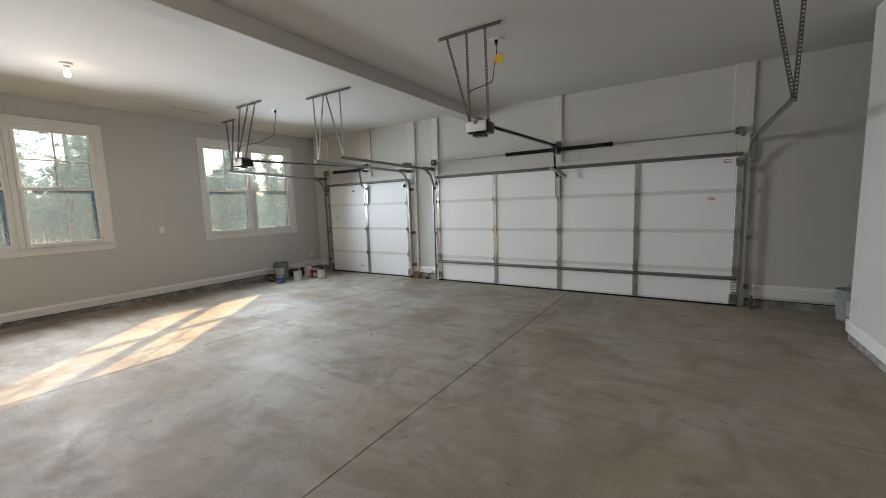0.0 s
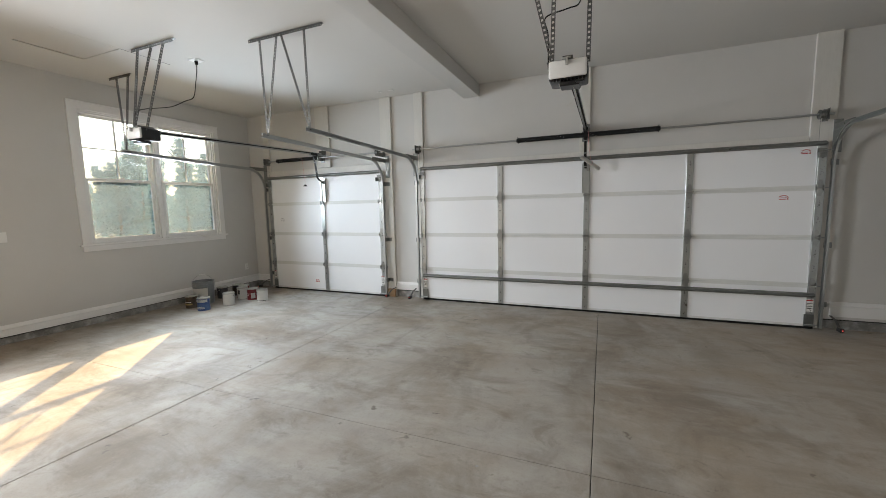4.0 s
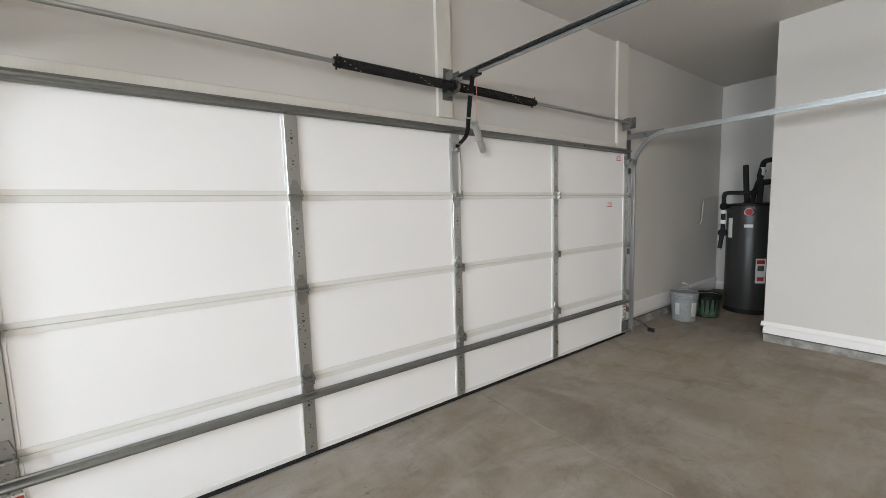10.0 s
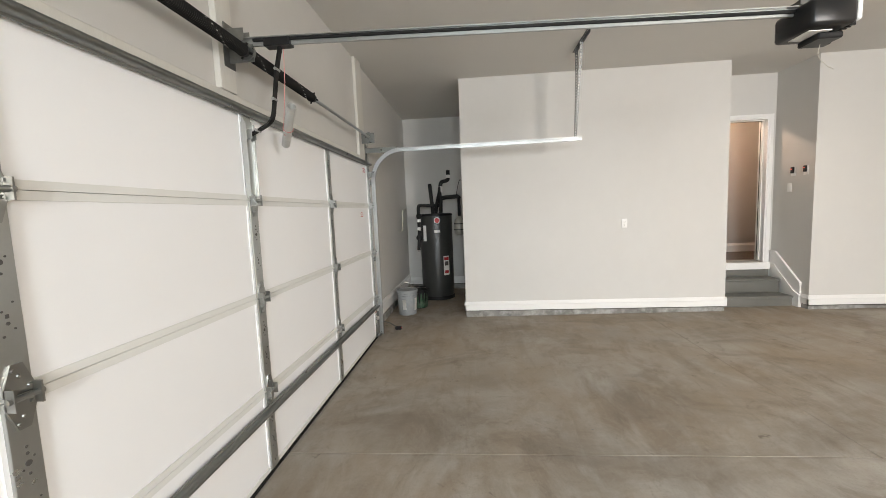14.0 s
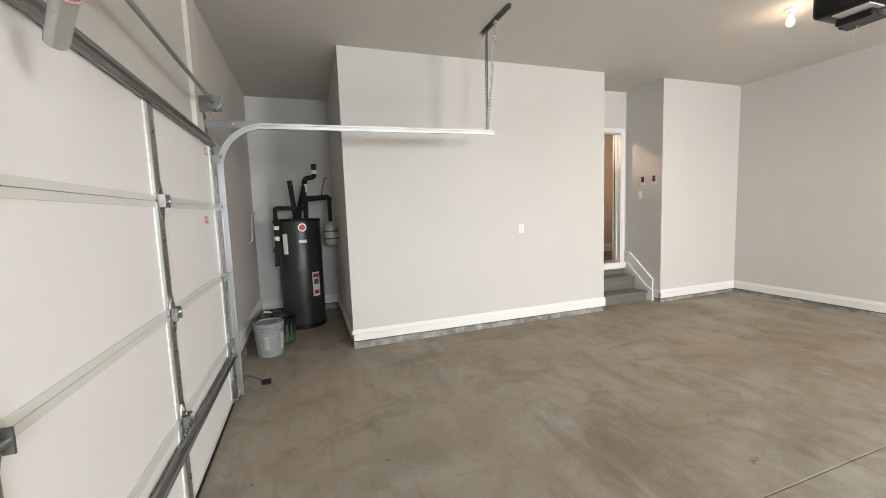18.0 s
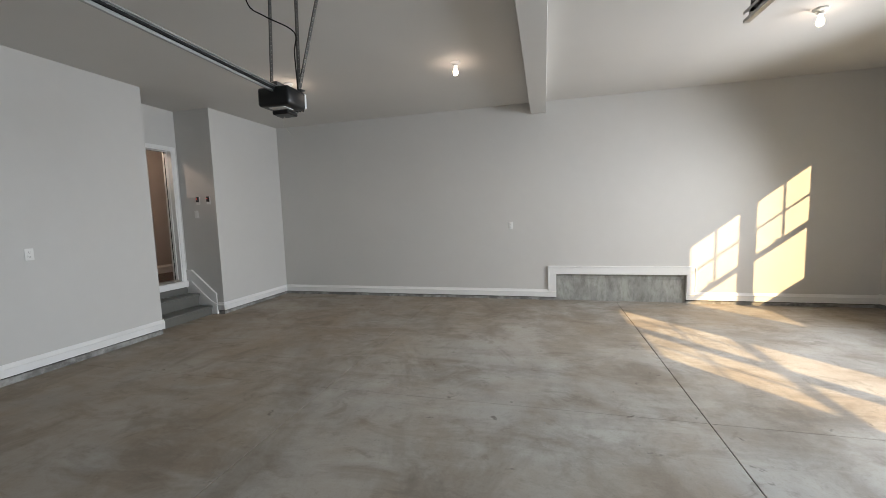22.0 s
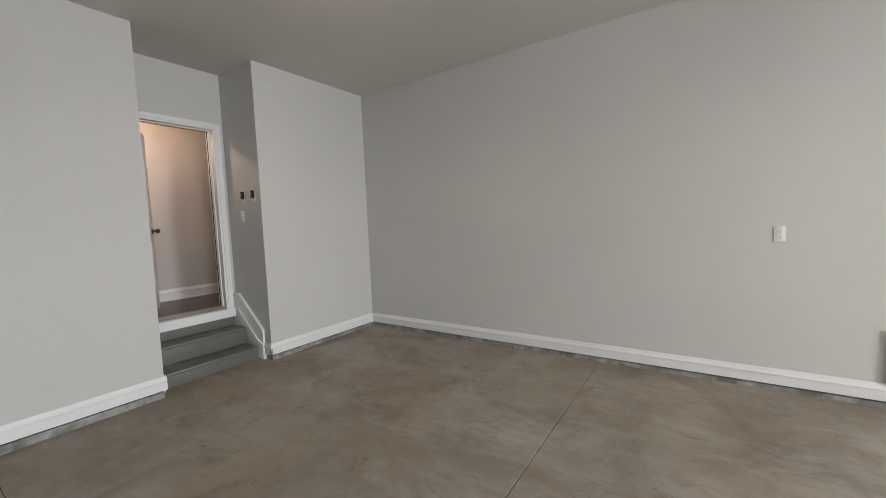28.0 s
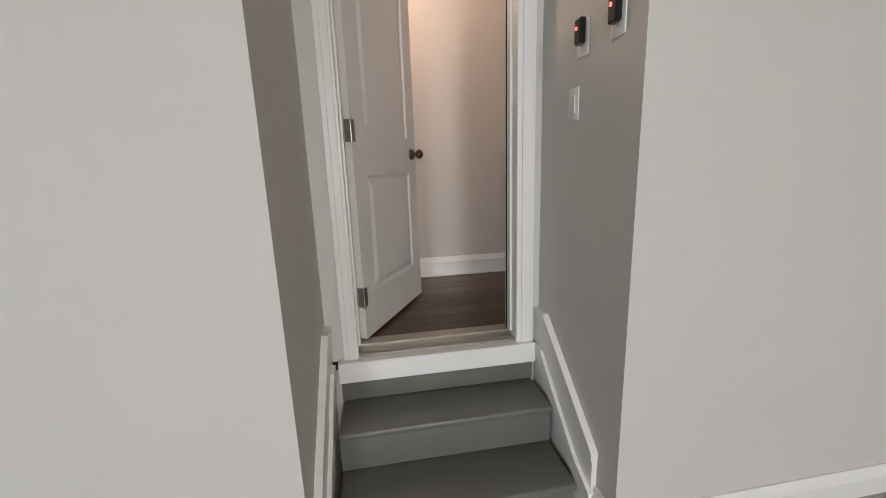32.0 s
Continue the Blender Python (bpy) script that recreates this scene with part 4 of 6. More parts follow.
def spring_set(x0, x1, springs, middle, what):
    t = thing("torsion_spring", ((x0 + x1) / 2, SH_Y, SH_Z), what, "torsion spring", "torsion springs")
    bm = bmesh.new()
    rod(bm, (x0 - 0.06, SH_Y, SH_Z), (x1 + 0.06, SH_Y, SH_Z), 0.0127, seg=14)
    part("shaft", bm, M_GALV, t)
    for a, b in springs:
        bm = bmesh.new()
        n = int((b - a) / 0.0105)
        prof = []
        for i in range(n + 1):
            prof.append((0.032, a + (b - a) * i / n))
            if i < n:
                prof.append((0.0285, a + (b - a) * (i + 0.5) / n))
        rings = [[bm.verts.new((px, SH_Y + r * math.cos(2 * math.pi * j / 16), SH_Z + r * math.sin(2 * math.pi * j / 16))) for j in range(16)] for r, px in prof]
        for q0, q1 in zip(rings, rings[1:]):
            for j in range(16):
                bm.faces.new((q0[j], q0[(j + 1) % 16], q1[(j + 1) % 16], q1[j]))
        sp = part("spring", bm, M_BLACK, t, "black oil-tempered coil", smooth=0)
        # dashed paint line that winds round the coil
        bm = bmesh.new()
        for k in range(int((b - a) / 0.035)):
            px, q = a + 0.02 + k * 0.035, math.pi + 0.42 * k
            c = Vector((px, SH_Y + 0.0318 * math.cos(q), SH_Z + 0.0318 * math.sin(q)))
            rod(bm, c, c + Vector((0.010, 0, 0)), 0.0016, seg=5)
        tagged(part("paint_line", bm, M_LABELW, sp), "white dashed paint line", kind="stuff")
        for c, s in ((a, -1), (b, 1)):
            bm = bmesh.new()
            rod(bm, (c - s * 0.01, SH_Y, SH_Z), (c + s * 0.03, SH_Y, SH_Z), 0.034, 0.026, seg=16)
            for q in (0, 1, 2, 3):
                v = Vector((0, math.cos(q * math.pi / 2 + 0.4), math.sin(q * math.pi / 2 + 0.4)))
                rod(bm, Vector((c + s * 0.012, SH_Y, SH_Z)) + v * 0.02, Vector((c + s * 0.012, SH_Y, SH_Z)) + v * 0.043, 0.006, seg=6)
            part("winding_cone", bm, M_BLACK, t)
    bm = boxes((middle - 0.004, middle + 0.004, SH_Y - 0.04, BY - 0.002, SH_Z - 0.05, SH_Z + 0.04), (middle - 0.045, middle + 0.045, BY - 0.007, BY - 0.002, SH_Z - 0.075, SH_Z + 0.06), bevel=0.001)
    rod(bm, (middle - 0.012, SH_Y, SH_Z), (middle + 0.012, SH_Y, SH_Z), 0.046, seg=18)
    part("centre_bracket", bm, M_GALVD, t)
    for x, s in ((x0, 1), (x1, -1)):
        bm = bmesh.new()
        prof = [(0.014, -0.02), (0.050, -0.02), (0.050, -0.012), (0.040, -0.010), (0.043, 0.012), (0.052, 0.014), (0.052, 0.02), (0.014, 0.02)]
        rings = [[bm.verts.new((x + s * 0.045 + px, SH_Y + r * math.cos(2 * math.pi * j / 20), SH_Z + r * math.sin(2 * math.pi * j / 20))) for j in range(20)] for r, px in prof]
        for q0, q1 in zip(rings, rings[1:]):
            for j in range(20):
                bm.faces.new((q0[j], q0[(j + 1) % 20], q1[(j + 1) % 20], q1[j]))
        part("cable_drum", bm, M_GALVD, t, "grooved cast cable drum")
        bm = boxes((x - 0.003, x + 0.003, SH_Y - 0.05, BY - 0.001, SH_Z - 0.06, SH_Z + 0.055), (min(x, x - s * 0.05), max(x, x - s * 0.05), BY - 0.006, BY - 0.001, SH_Z - 0.06, SH_Z + 0.055), bevel=0.001)
        part("end_bearing_plate", bm, M_GALVD, t)
        bm = bmesh.new()
        rod(bm, (x + s * 0.045, SH_Y + 0.02, SH_Z - 0.045), (x + s * 0.03, FACE - 0.03, 0.08), 0.0018, seg=6)
        part("lift_cable", bm, M_GALVD, t)
    return t


spring_set(-6.80, -4.385, [(-6.50, -5.63)], -5.585, "single black torsion spring on a steel shaft over the door")
spring_set(-3.735, 1.085, [(-2.165, -1.335), (-1.275, -0.49)], -1.305, "pair of black torsion springs on a long steel shaft")

# ---- openers ----


def opener(x, what, cord, bar):
    """bar: ends of the ceiling angle and its y."""
    y0, y1, z0, z1 = 4.11, 4.32, 2.225, 2.345
    o = thing("garage_door_opener", (x, 4.15, z0), what, "garage opener", "garage door openers")
    body = boxes((x - 0.112, x + 0.118, y0 + 0.02, y1, z0, z1), bevel=0.018, segments=2)
    part("body", body, M_PLASTIC, o, "black plastic motor housing", smooth=50)
    bm = boxes((x - 0.109, x + 0.115, y0 - 0.0, y0 + 0.024, z0 + 0.012, z1 - 0.004), bevel=0.025, segments=3)
    part("light_lens", bm, M_LENS, o, "white frosted light cover", smooth=60)
    bm = bmesh.new()
    for k in range(9):
        xx = x - 0.085 + k * 0.0215
        box(bm, xx - 0.003, xx + 0.003, y0 + 0.012, y0 + 0.035, z0 - 0.003, z0 + 0.012)
    part("vent_slots", bm, M_PLASTIC, o)
    part("face_plate", boxes((x - 0.055, x + 0.06, y1 - 0.13, y1 - 0.03, z0 - 0.004, z0 + 0.002)), M_LABELW, o, "pale label on the underside")
    bm = boxes((x - 0.045, x + 0.075, y0 + 0.02, y0 + 0.13, z0 - 0.034, z0 - 0.006), (x + 0.05, x + 0.10, y0 - 0.01, y0 + 0.06, z0 - 0.026, z0 - 0.012), bevel=0.006)
    part("sensor_pod", bm, M_PLASTIC, o)
    bm = bmesh.new()
    tube(bm, curve_points([(x + 0.03, y0 + 0.06, z0 - 0.03), (x + 0.05, y0 + 0.05, z0 - 0.08), (x + 0.03, y0 + 0.03, z0 - 0.13), (x + 0.0, y0 + 0.02, z0 - 0.16)], 5), 0.0015, 5)
    part("antenna", bm, M_PVC, o)
    # rail to the header: an inverted T-section with the chain below
    za, zb = 2.345, 2.415
    path = [(x, y1 - 0.24, za), (x, 7.02, zb)]
    bm = bmesh.new()
    sweep(bm, path, [(-0.024, 0.0), (-0.024, 0.005), (-0.007, 0.005), (-0.007, 0.04), (0.007, 0.04), (0.007, 0.005), (0.024, 0.005), (0.024, 0.0)])
    part("rail", bm, M_GALV, o, smooth=0)
    bm = bmesh.new()
    sweep(bm, [(x, y1 - 0.02, za - 0.012), (x, 6.94, zb - 0.012)], [(-0.019, -0.002), (-0.019, 0.010), (0.019, 0.010), (0.019, -0.002)])
    part("drive_belt", bm, M_RUBBER, o, smooth=0)
    part("header_bracket", boxes((x - 0.030, x - 0.026, 6.98, BY - 0.009, zb - 0.02, zb + 0.045), (x + 0.026, x + 0.030, 6.98, BY - 0.009, zb - 0.02, zb + 0.045), (x - 0.04, x + 0.04, BY - 0.008, BY - 0.001, zb - 0.05, zb + 0.08), bevel=0.002), M_GALVD, o)
    part("trolley", boxes((x - 0.03, x + 0.03, 6.74, 6.88, zb - 0.055, zb - 0.012), bevel=0.004), M_PLASTIC, o)
    # arm: straight strip down and a curved strip in to the door
    arm = bmesh.new()
    pts = curve_points([(x, 6.80, zb - 0.04), (x, 6.83, 2.25), (x, 6.855, 2.10), (x, 6.87, 2.015), (x, 6.90, 1.975), (x, 6.97, 1.94), (x, 7.005, 1.925)], 4)
    sweep(arm, pts, [(-0.016, -0.0045), (-0.016, 0.0045), (0.016, 0.0045), (0.016, -0.0045)])
    a = part("door_arm", arm, M_BLACK, o, "black punched steel arm", smooth=30)
    for px, py, pz in ((x, 6.83, 2.25), (x, 6.855, 2.10), (x, 6.96, 1.945)):
        bm = bmesh.new()
        rod(bm, (px - 0.022, py, pz), (px + 0.022, py, pz), 0.008, seg=8)
        part("bolt", bm, M_GALV, a)
    part("door_bracket", boxes((x - 0.036, x + 0.036, FACE - 0.03, FACE - 0.014, 1.60, 2.0), (x - 0.022, x - 0.018, FACE - 0.06, FACE - 0.02, 1.90, 1.95), (x + 0.018, x + 0.022, FACE - 0.06, FACE - 0.02, 1.90, 1.95), (x - 0.041, x - 0.0365, FACE - 0.042, FACE - 0.0145, 1.602, 1.985), (x + 0.0365, x + 0.041, FACE - 0.042, FACE - 0.0145, 1.602, 1.985)), M_STILE, o, "galvanized reinforcement stile")
    # hanging straps
    b0, b1, by = bar
    part("ceiling_angle", angle_bm((b0, by, CEIL - 0.004), (b1, by, CEIL - 0.004), (0, 1, 0), (0, 0, -1)), M_STRAP, o)
    for fx, tx in ((b0 + 0.08, x - 0.10), (b0 + 0.31, x - 0.108), (b1 - 0.18, x + 0.105)):
        part("hanger", angle_bm((fx, by + 0.004, CEIL - 0.01), (tx, 4.17, z1 - 0.02), (1, 0, 0), (0, 1, 0), 0.026), M_STRAP, o)
    part("unit_bracket", boxes((x - 0.125, x + 0.125, 4.15, 4.19, z1, z1 + 0.006), (x - 0.03, x + 0.03, y0 + 0.04, y0 + 0.20, z1 + 0.005, z1 + 0.03), bevel=0.002), M_STRAP, o)
    ox, oy = cord
    c = part("power_cord", tube(bmesh.new(), curve_points([(ox, oy, CEIL - 0.02), (ox + 0.01, oy - 0.01, CEIL - 0.12), (ox - 0.015, oy - 0.02, CEIL - 0.26), (ox - 0.03, oy - 0.05, CEIL - 0.42), (ox - 0.10, oy - 0.11, CEIL - 0.47), (ox - 0.23, oy - 0.2, CEIL - 0.54), (x - 0.13, y0 + 0.14, CEIL - 0.66), (x - 0.125, y0 + 0.12, z1 - 0.01)], 6), 0.0045, 6), M_RUBBER, o, "black power cord")
    bm = bmesh.new()
    rod(bm, (ox, oy, CEIL - 0.05), (ox, oy, CEIL - 0.012), 0.014, 0.02, seg=12)
    part("plug", bm, M_RUBBER, c)
    return o


op2 = opener(-1.30, "black ceiling-hung garage door opener with white light cover", (-1.22, 4.47), (-1.69, -1.0, 4.09))
op1 = opener(-5.55, "black ceiling-hung opener with white light cover before the window", (-5.45, 4.80), (-5.76, -5.08, 4.30))
# yellow warning tag on the cord
part("cord_tag", boxes((-1.225, -1.135, 4.45, 4.453, 2.96, 3.05), bevel=0.001), M_YELLOW, op2, "yellow warning tag")
for ox, oy in ((-1.22, 4.47), (-5.45, 4.80)):
    solid("ceiling_outlet", boxes((ox - 0.06, ox + 0.06, oy - 0.06, oy + 0.06, CEIL - 0.008, CEIL - 0.0005), bevel=0.003), M_WHITEP, "white outlet plate on the ceiling for the opener", "outlet", "ceiling outlets", base=(ox, oy, CEIL))

# black cone handle on the release cord of the small opener
bm = bmesh.new()
tube(bm, curve_points([(-5.885, 6.90, 2.37), (-5.887, 6.93, 2.15), (-5.89, 6.955, 1.90)], 4), 0.0016, 5)
rc = part("release_cord", bm, M_PINK, op1, "thin hanging cord")
bm = bmesh.new()
lathe(bm, [(0, 0.028), (0.010, 0.027), (0.020, 0.012), (0.034, 0.004), (0.036, 0.0), (0.030, -0.004), (0, -0.003)], (-5.89, 6.955, 1.878), 16)
part("release_handle", bm, M_BLACK, rc, "small black cone handle")

# rolled paper tied to the release cord
roll = thing("paper_roll", (-1.24, 6.82, 1.97), "rolled white instruction sheet hung by a pink cord", "paper roll")
A, B = Vector((-1.345, 6.745, 2.045)), Vector((-1.135, 6.895, 1.895))
bm = bmesh.new()
way = (B - A).normalized()
s1 = way.orthogonal().normalized()
s2 = way.cross(s1)
rings = []
N = 40
for p in (A, B):
    ring = []
    for j in range(N + 1):
        q = 2 * math.pi * 2.2 * j / N
        r = 0.025 - 0.006 * j / N
        ring.append(bm.verts.new(p + s1 * math.cos(q) * r + s2 * math.sin(q) * r))
    rings.append(ring)
for j in range(N):
    bm.faces.new((rings[0][j], rings[0][j + 1], rings[1][j + 1], rings[1][j]))
bmesh.ops.solidify(bm, geom=bm.faces[:], thickness=0.0012)
part("sheet", bm, M_PAPER, roll)
bm = bmesh.new()
mid = A.lerp(B, 0.55)
loop = [mid + (s1 * math.cos(q) + s2 * math.sin(q)) * 0.0272 for q in [2 * math.pi * k / 16 for k in range(17)]]
tube(bm, loop, 0.0016, 5)
tube(bm, curve_points([mid + s1 * 0.033, mid + s1 * 0.04 + Vector((0.0, 0, -0.03)), mid + s1 * 0.035 + Vector((0.01, 0, -0.06))], 4), 0.0022, 5)
part("tie", bm, M_PINK, roll)
bm = bmesh.new()
tube(bm, [(-1.27, 6.80, 2.395), (-1.262, 6.81, 2.2), mid + s1 * 0.0325], 0.0018, 5)
part("release_cord", bm, M_PINK, roll)

# ---- photo sensors at the door feet ----


def photo_sensor(x, s):
    o = thing("photo_sensor", (x, 6.9, 0.1), "black door safety sensor with a red light on a bracket", "sensor", "door sensors")
    bm = bmesh.new()
    sweep(bm, [(x - s * 0.02, BY - 0.01, 0.16), (x - s * 0.01, 6.93, 0.14), (x + s * 0.0, 6.84, 0.09)], [(-0.012, -0.002), (-0.012, 0.002), (0.012, 0.002), (0.012, -0.002)])
    part("bracket", bm, M_STRAP, o)
    part("housing", boxes((x - 0.02, x + 0.02, 6.77, 6.85, 0.05, 0.095), bevel=0.008), M_PLASTIC, o)
    bm = bmesh.new()
    rod(bm, (x - s * 0.0, 6.768, 0.075), (x - s * 0.0, 6.772, 0.075), 0.005, seg=10)
    part("indicator", bm, M_LED, o, "lit red indicator")
    return o


photo_sensor(-4.24, -1)
photo_sensor(-3.83, 1)
photo_sensor(-6.96, 1)
photo_sensor(1.27, -1)

# ---- ceiling bulbs ----


def bulb_holder():
    o = thing("ceiling_bulb", (0, 0, 0), "bare lit bulb in a white ceiling holder", "ceiling lamp", "ceiling bulbs")
    bm = lathe(bmesh.new(), [(0.0, 0.0), (0.058, 0.0), (0.058, -0.012), (0.05, -0.02), (0.030, -0.028), (0.026, -0.05), (0.0, -0.05)])
    part("holder", bm, M_WHITEP, o)
    bm = lathe(bmesh.new(), [(0.014, -0.05), (0.015, -0.065), (0.028, -0.095), (0.031, -0.115), (0.026, -0.135), (0.013, -0.147), (0.0, -0.149)], seg=20)
    part("bulb", bm, M_BULB, o, "glowing frosted bulb")
    return o


b0_ = bulb_holder()
b0_.matrix_basis = pose(BULBS[0][0], BULBS[0][1], CEIL)
for bx, by in BULBS[1:]:
    copy_thing(b0_, pose(bx, by, CEIL))

# white cable clips on the ceiling over the post between the doors
for cx, cy in ((-4.239, 6.792), (-4.039, 6.791)):
    solid("cable_clip", boxes((cx - 0.035, cx + 0.035, cy - 0.008, cy + 0.008, CEIL - 0.006, CEIL - 0.0005), (cx + 0.020, cx + 0.036, cy - 0.008, cy + 0.05, CEIL - 0.012, CEIL - 0.006), bevel=0.0015), M_WHITEP,
          "small white plastic clip on the painted ceiling", "cable clip", "ceiling clips", base=(cx, cy, CEIL))

# ---- stair niche, its door and the hall behind ----
SILL_T = 0.568
HALL_Z = 0.578
HALL_X = 3.83
# wall of the house with the door opening
DY0, DY1, DTOP = 1.70, 2.455, 2.592     # clear opening
bm = boxes((2.605, 2.745, STAIR_S - 0.02, DY0 - 0.018, -0.05, CEIL + 0.1), (2.605, 2.745, DY1 + 0.018, BOX_S + 0.02, -0.05, CEIL + 0.1),
           (2.605, 2.745, DY0 - 0.018, DY1 + 0.018, DTOP + 0.018, CEIL + 0.1), (2.605, 2.745, DY0 - 0.018, DY1 + 0.018, -0.05, HALL_Z - 0.03))
solid("wall_stair", bm, M_WALL, "painted wall around the house door", "wall", kind="structure")
steps = thing("steps", (2.35, 2.08, 0), "three grey painted wooden steps up to the house door", "stairs")
y0, y1 = STAIR_S + 0.036, STAIR_N - 0.036
for name, items in [("riser", (2.145, 2.165, y0, y1, 0.02, 0.141)), ("tread", (2.115, 2.40, y0, y1, 0.142, 0.174)),
                    ("riser", (2.375, 2.39, y0, y1, 0.175, 0.334)), ("tread", (2.345, 2.60, y0, y1, 0.335, 0.366)),
                    ("riser", (2.588, 2.603, y0, y1, 0.367, 0.469))]:
    part(name, boxes(items, bevel=0.011 if name == "tread" else 0.002, segments=3), M_STEP, steps)
for yy in ((y0 - 0.001, y0 + 0.010), (y1 - 0.010, y1 + 0.001)):
    part("stringer", boxes((2.185, 2.60, *yy, 0.02, 0.140), (2.402, 2.60, *yy, 0.140, 0.333)), M_STEP, steps)
solid("door_sill_board", boxes((2.555, 2.607, y0 - 0.004, y1 + 0.004, 0.470, SILL_T), bevel=0.004), M_TRIM, "white sill board under the house door", "sill", kind="structure")


def side_skirt(yw, s):
    """Sloping white skirt board on a niche wall at yw, s is the way into the niche."""
    up = 0.035
    o = thing("stair_skirt", (2.3, yw, 0), "white sloping skirt board with moulded cap beside the steps", "skirt board", "stair skirts")
    front, back = 2.055, 2.60

    def slab(low, high, thick):
        bm = bmesh.new()
        pts = low + high[::-1]
        f = [bm.verts.new((p[0], yw, p[1] + up)) for p in pts]
        b = [bm.verts.new((p[0], yw + s * thick, p[1] + up)) for p in pts]
        bm.faces.new(f)
        bm.faces.new(b)
        k = len(pts)
        for i in range(k):
            bm.faces.new((f[i], f[(i + 1) % k], b[(i + 1) % k], b[i]))
        return bm
    part("board", slab([(front, 0.004), (back, 0.004)], [(front, 0.30), (2.512, 0.672), (back, 0.672)], 0.020), M_TRIM, o)
    part("cap", slab([(front - 0.004, 0.295), (2.505, 0.668), (back, 0.668)], [(front - 0.004, 0.328), (2.495, 0.700), (back, 0.700)], 0.028), M_TRIM, o)
    part("inner_board", slab([(front - 0.012, 0.003), (2.15, 0.003), (2.15, 0.13), (2.38, 0.32), (back - 0.03, 0.50)], [(front - 0.012, 0.165), (2.15, 0.215), (2.34, 0.375), (2.50, 0.52), (back - 0.03, 0.525)], 0.036), M_TRIM, o)
    return o


side_skirt(STAIR_S, 1)
side_skirt(STAIR_N + 0.015, -1)
# casing, jambs, stop and threshold
door_frame = thing("door_frame", (2.6, 2.08, SILL_T), "white painted casing and jambs of the house door", "door frame", kind="structure")
for a, b in ((DY0 - 0.078, DY0 + 0.004), (DY1 - 0.004, DY1 + 0.062)):
    part("casing", boxes((2.585, 2.6045, a, b, SILL_T, DTOP + 0.065), (2.578, 2.5855, a + 0.012, b - 0.022, SILL_T, DTOP + 0.05), bevel=0.002), M_TRIM, door_frame)
part("casing_head", boxes((2.5852, 2.6043, DY0 + 0.004, DY1 - 0.004, DTOP - 0.004, DTOP + 0.065), (2.5782, 2.5853, DY0 - 0.03, DY1 + 0.02, DTOP + 0.018, DTOP + 0.05), bevel=0.002), M_TRIM, door_frame)
for a, b in ((DY0 - 0.017, DY0), (DY1, DY1 + 0.017)):
    part("jamb", boxes((2.606, 2.76, a, b, SILL_T, DTOP + 0.017)), M_TRIM, door_frame)
part("head_jamb", boxes((2.606, 2.76, DY0, DY1, DTOP, DTOP + 0.017)), M_TRIM, door_frame)
part("stop", boxes((2.66, 2.70, DY0, DY0 + 0.012, SILL_T + 0.03, DTOP), (2.66, 2.70, DY1 - 0.012, DY1, SILL_T + 0.03, DTOP), (2.66, 2.70, DY0 + 0.012, DY1 - 0.012, DTOP - 0.012, DTOP), bevel=0.001), M_TRIM, door_frame)
part("weatherstrip", boxes((2.701, 2.712, DY0, DY0 + 0.014, SILL_T + 0.03, DTOP), (2.701, 2.712, DY1 - 0.006, DY1, SILL_T + 0.03, DTOP), (2.701, 2.712, DY0 + 0.014, DY1 - 0.006, DTOP - 0.013, DTOP)), M_RUBBER, door_frame, "dark foam weatherstrip")
th = part("threshold", boxes((2.606, 2.70, DY0 + 0.001, DY1 - 0.001, SILL_T - 0.02, SILL_T + 0.012), (2.70, 2.77, DY0 + 0.001, DY1 - 0.001, SILL_T - 0.02, SILL_T + 0.02), (2.625, 2.635, DY0 + 0.001, DY1 - 0.001, SILL_T + 0.012, SILL_T + 0.016), bevel=0.002), M_ALU, door_frame, "worn metal threshold")

# door leaf, opened into the hall
LEAF_W, LEAF_H, LEAF_T = 0.742, 1.992, 0.036
leaf = thing("house_door", (2.752, DY1 - 0.008, SILL_T + 0.028, 0, 0, -27.5), "white two-panel house door standing open into the hall", "door")


def leaf_part(name, bm, mat, parent=None, label="", smooth=35):
    ob = new(name, mesh_of(name, bm, mat, smooth))
    ob.parent = parent or leaf
    if label:
        ob["label"] = label
    return ob


def moulded_panel(bm, x0, x1, z0, z1, y, s):
    """Sunk panel with a sloping border and a raised field; s: which way the face looks along y."""
    e = [(0.0, 0.0), (0.012, -0.008), (0.022, -0.009), (0.05, -0.002)]
    rings = []
    for inset, depth in e:
        rings.append([bm.verts.new((px, y + s * depth, pz)) for px, pz in ((x0 + inset, z0 + inset), (x1 - inset, z0 + inset), (x1 - inset, z1 - inset), (x0 + inset, z1 - inset))])
    for a, b in zip(rings, rings[1:]):
        for i in range(4):
            k = (i + 1) % 4
            bm.faces.new((a[i], a[k], b[k], b[i]))
    bm.faces.new(rings[-1])


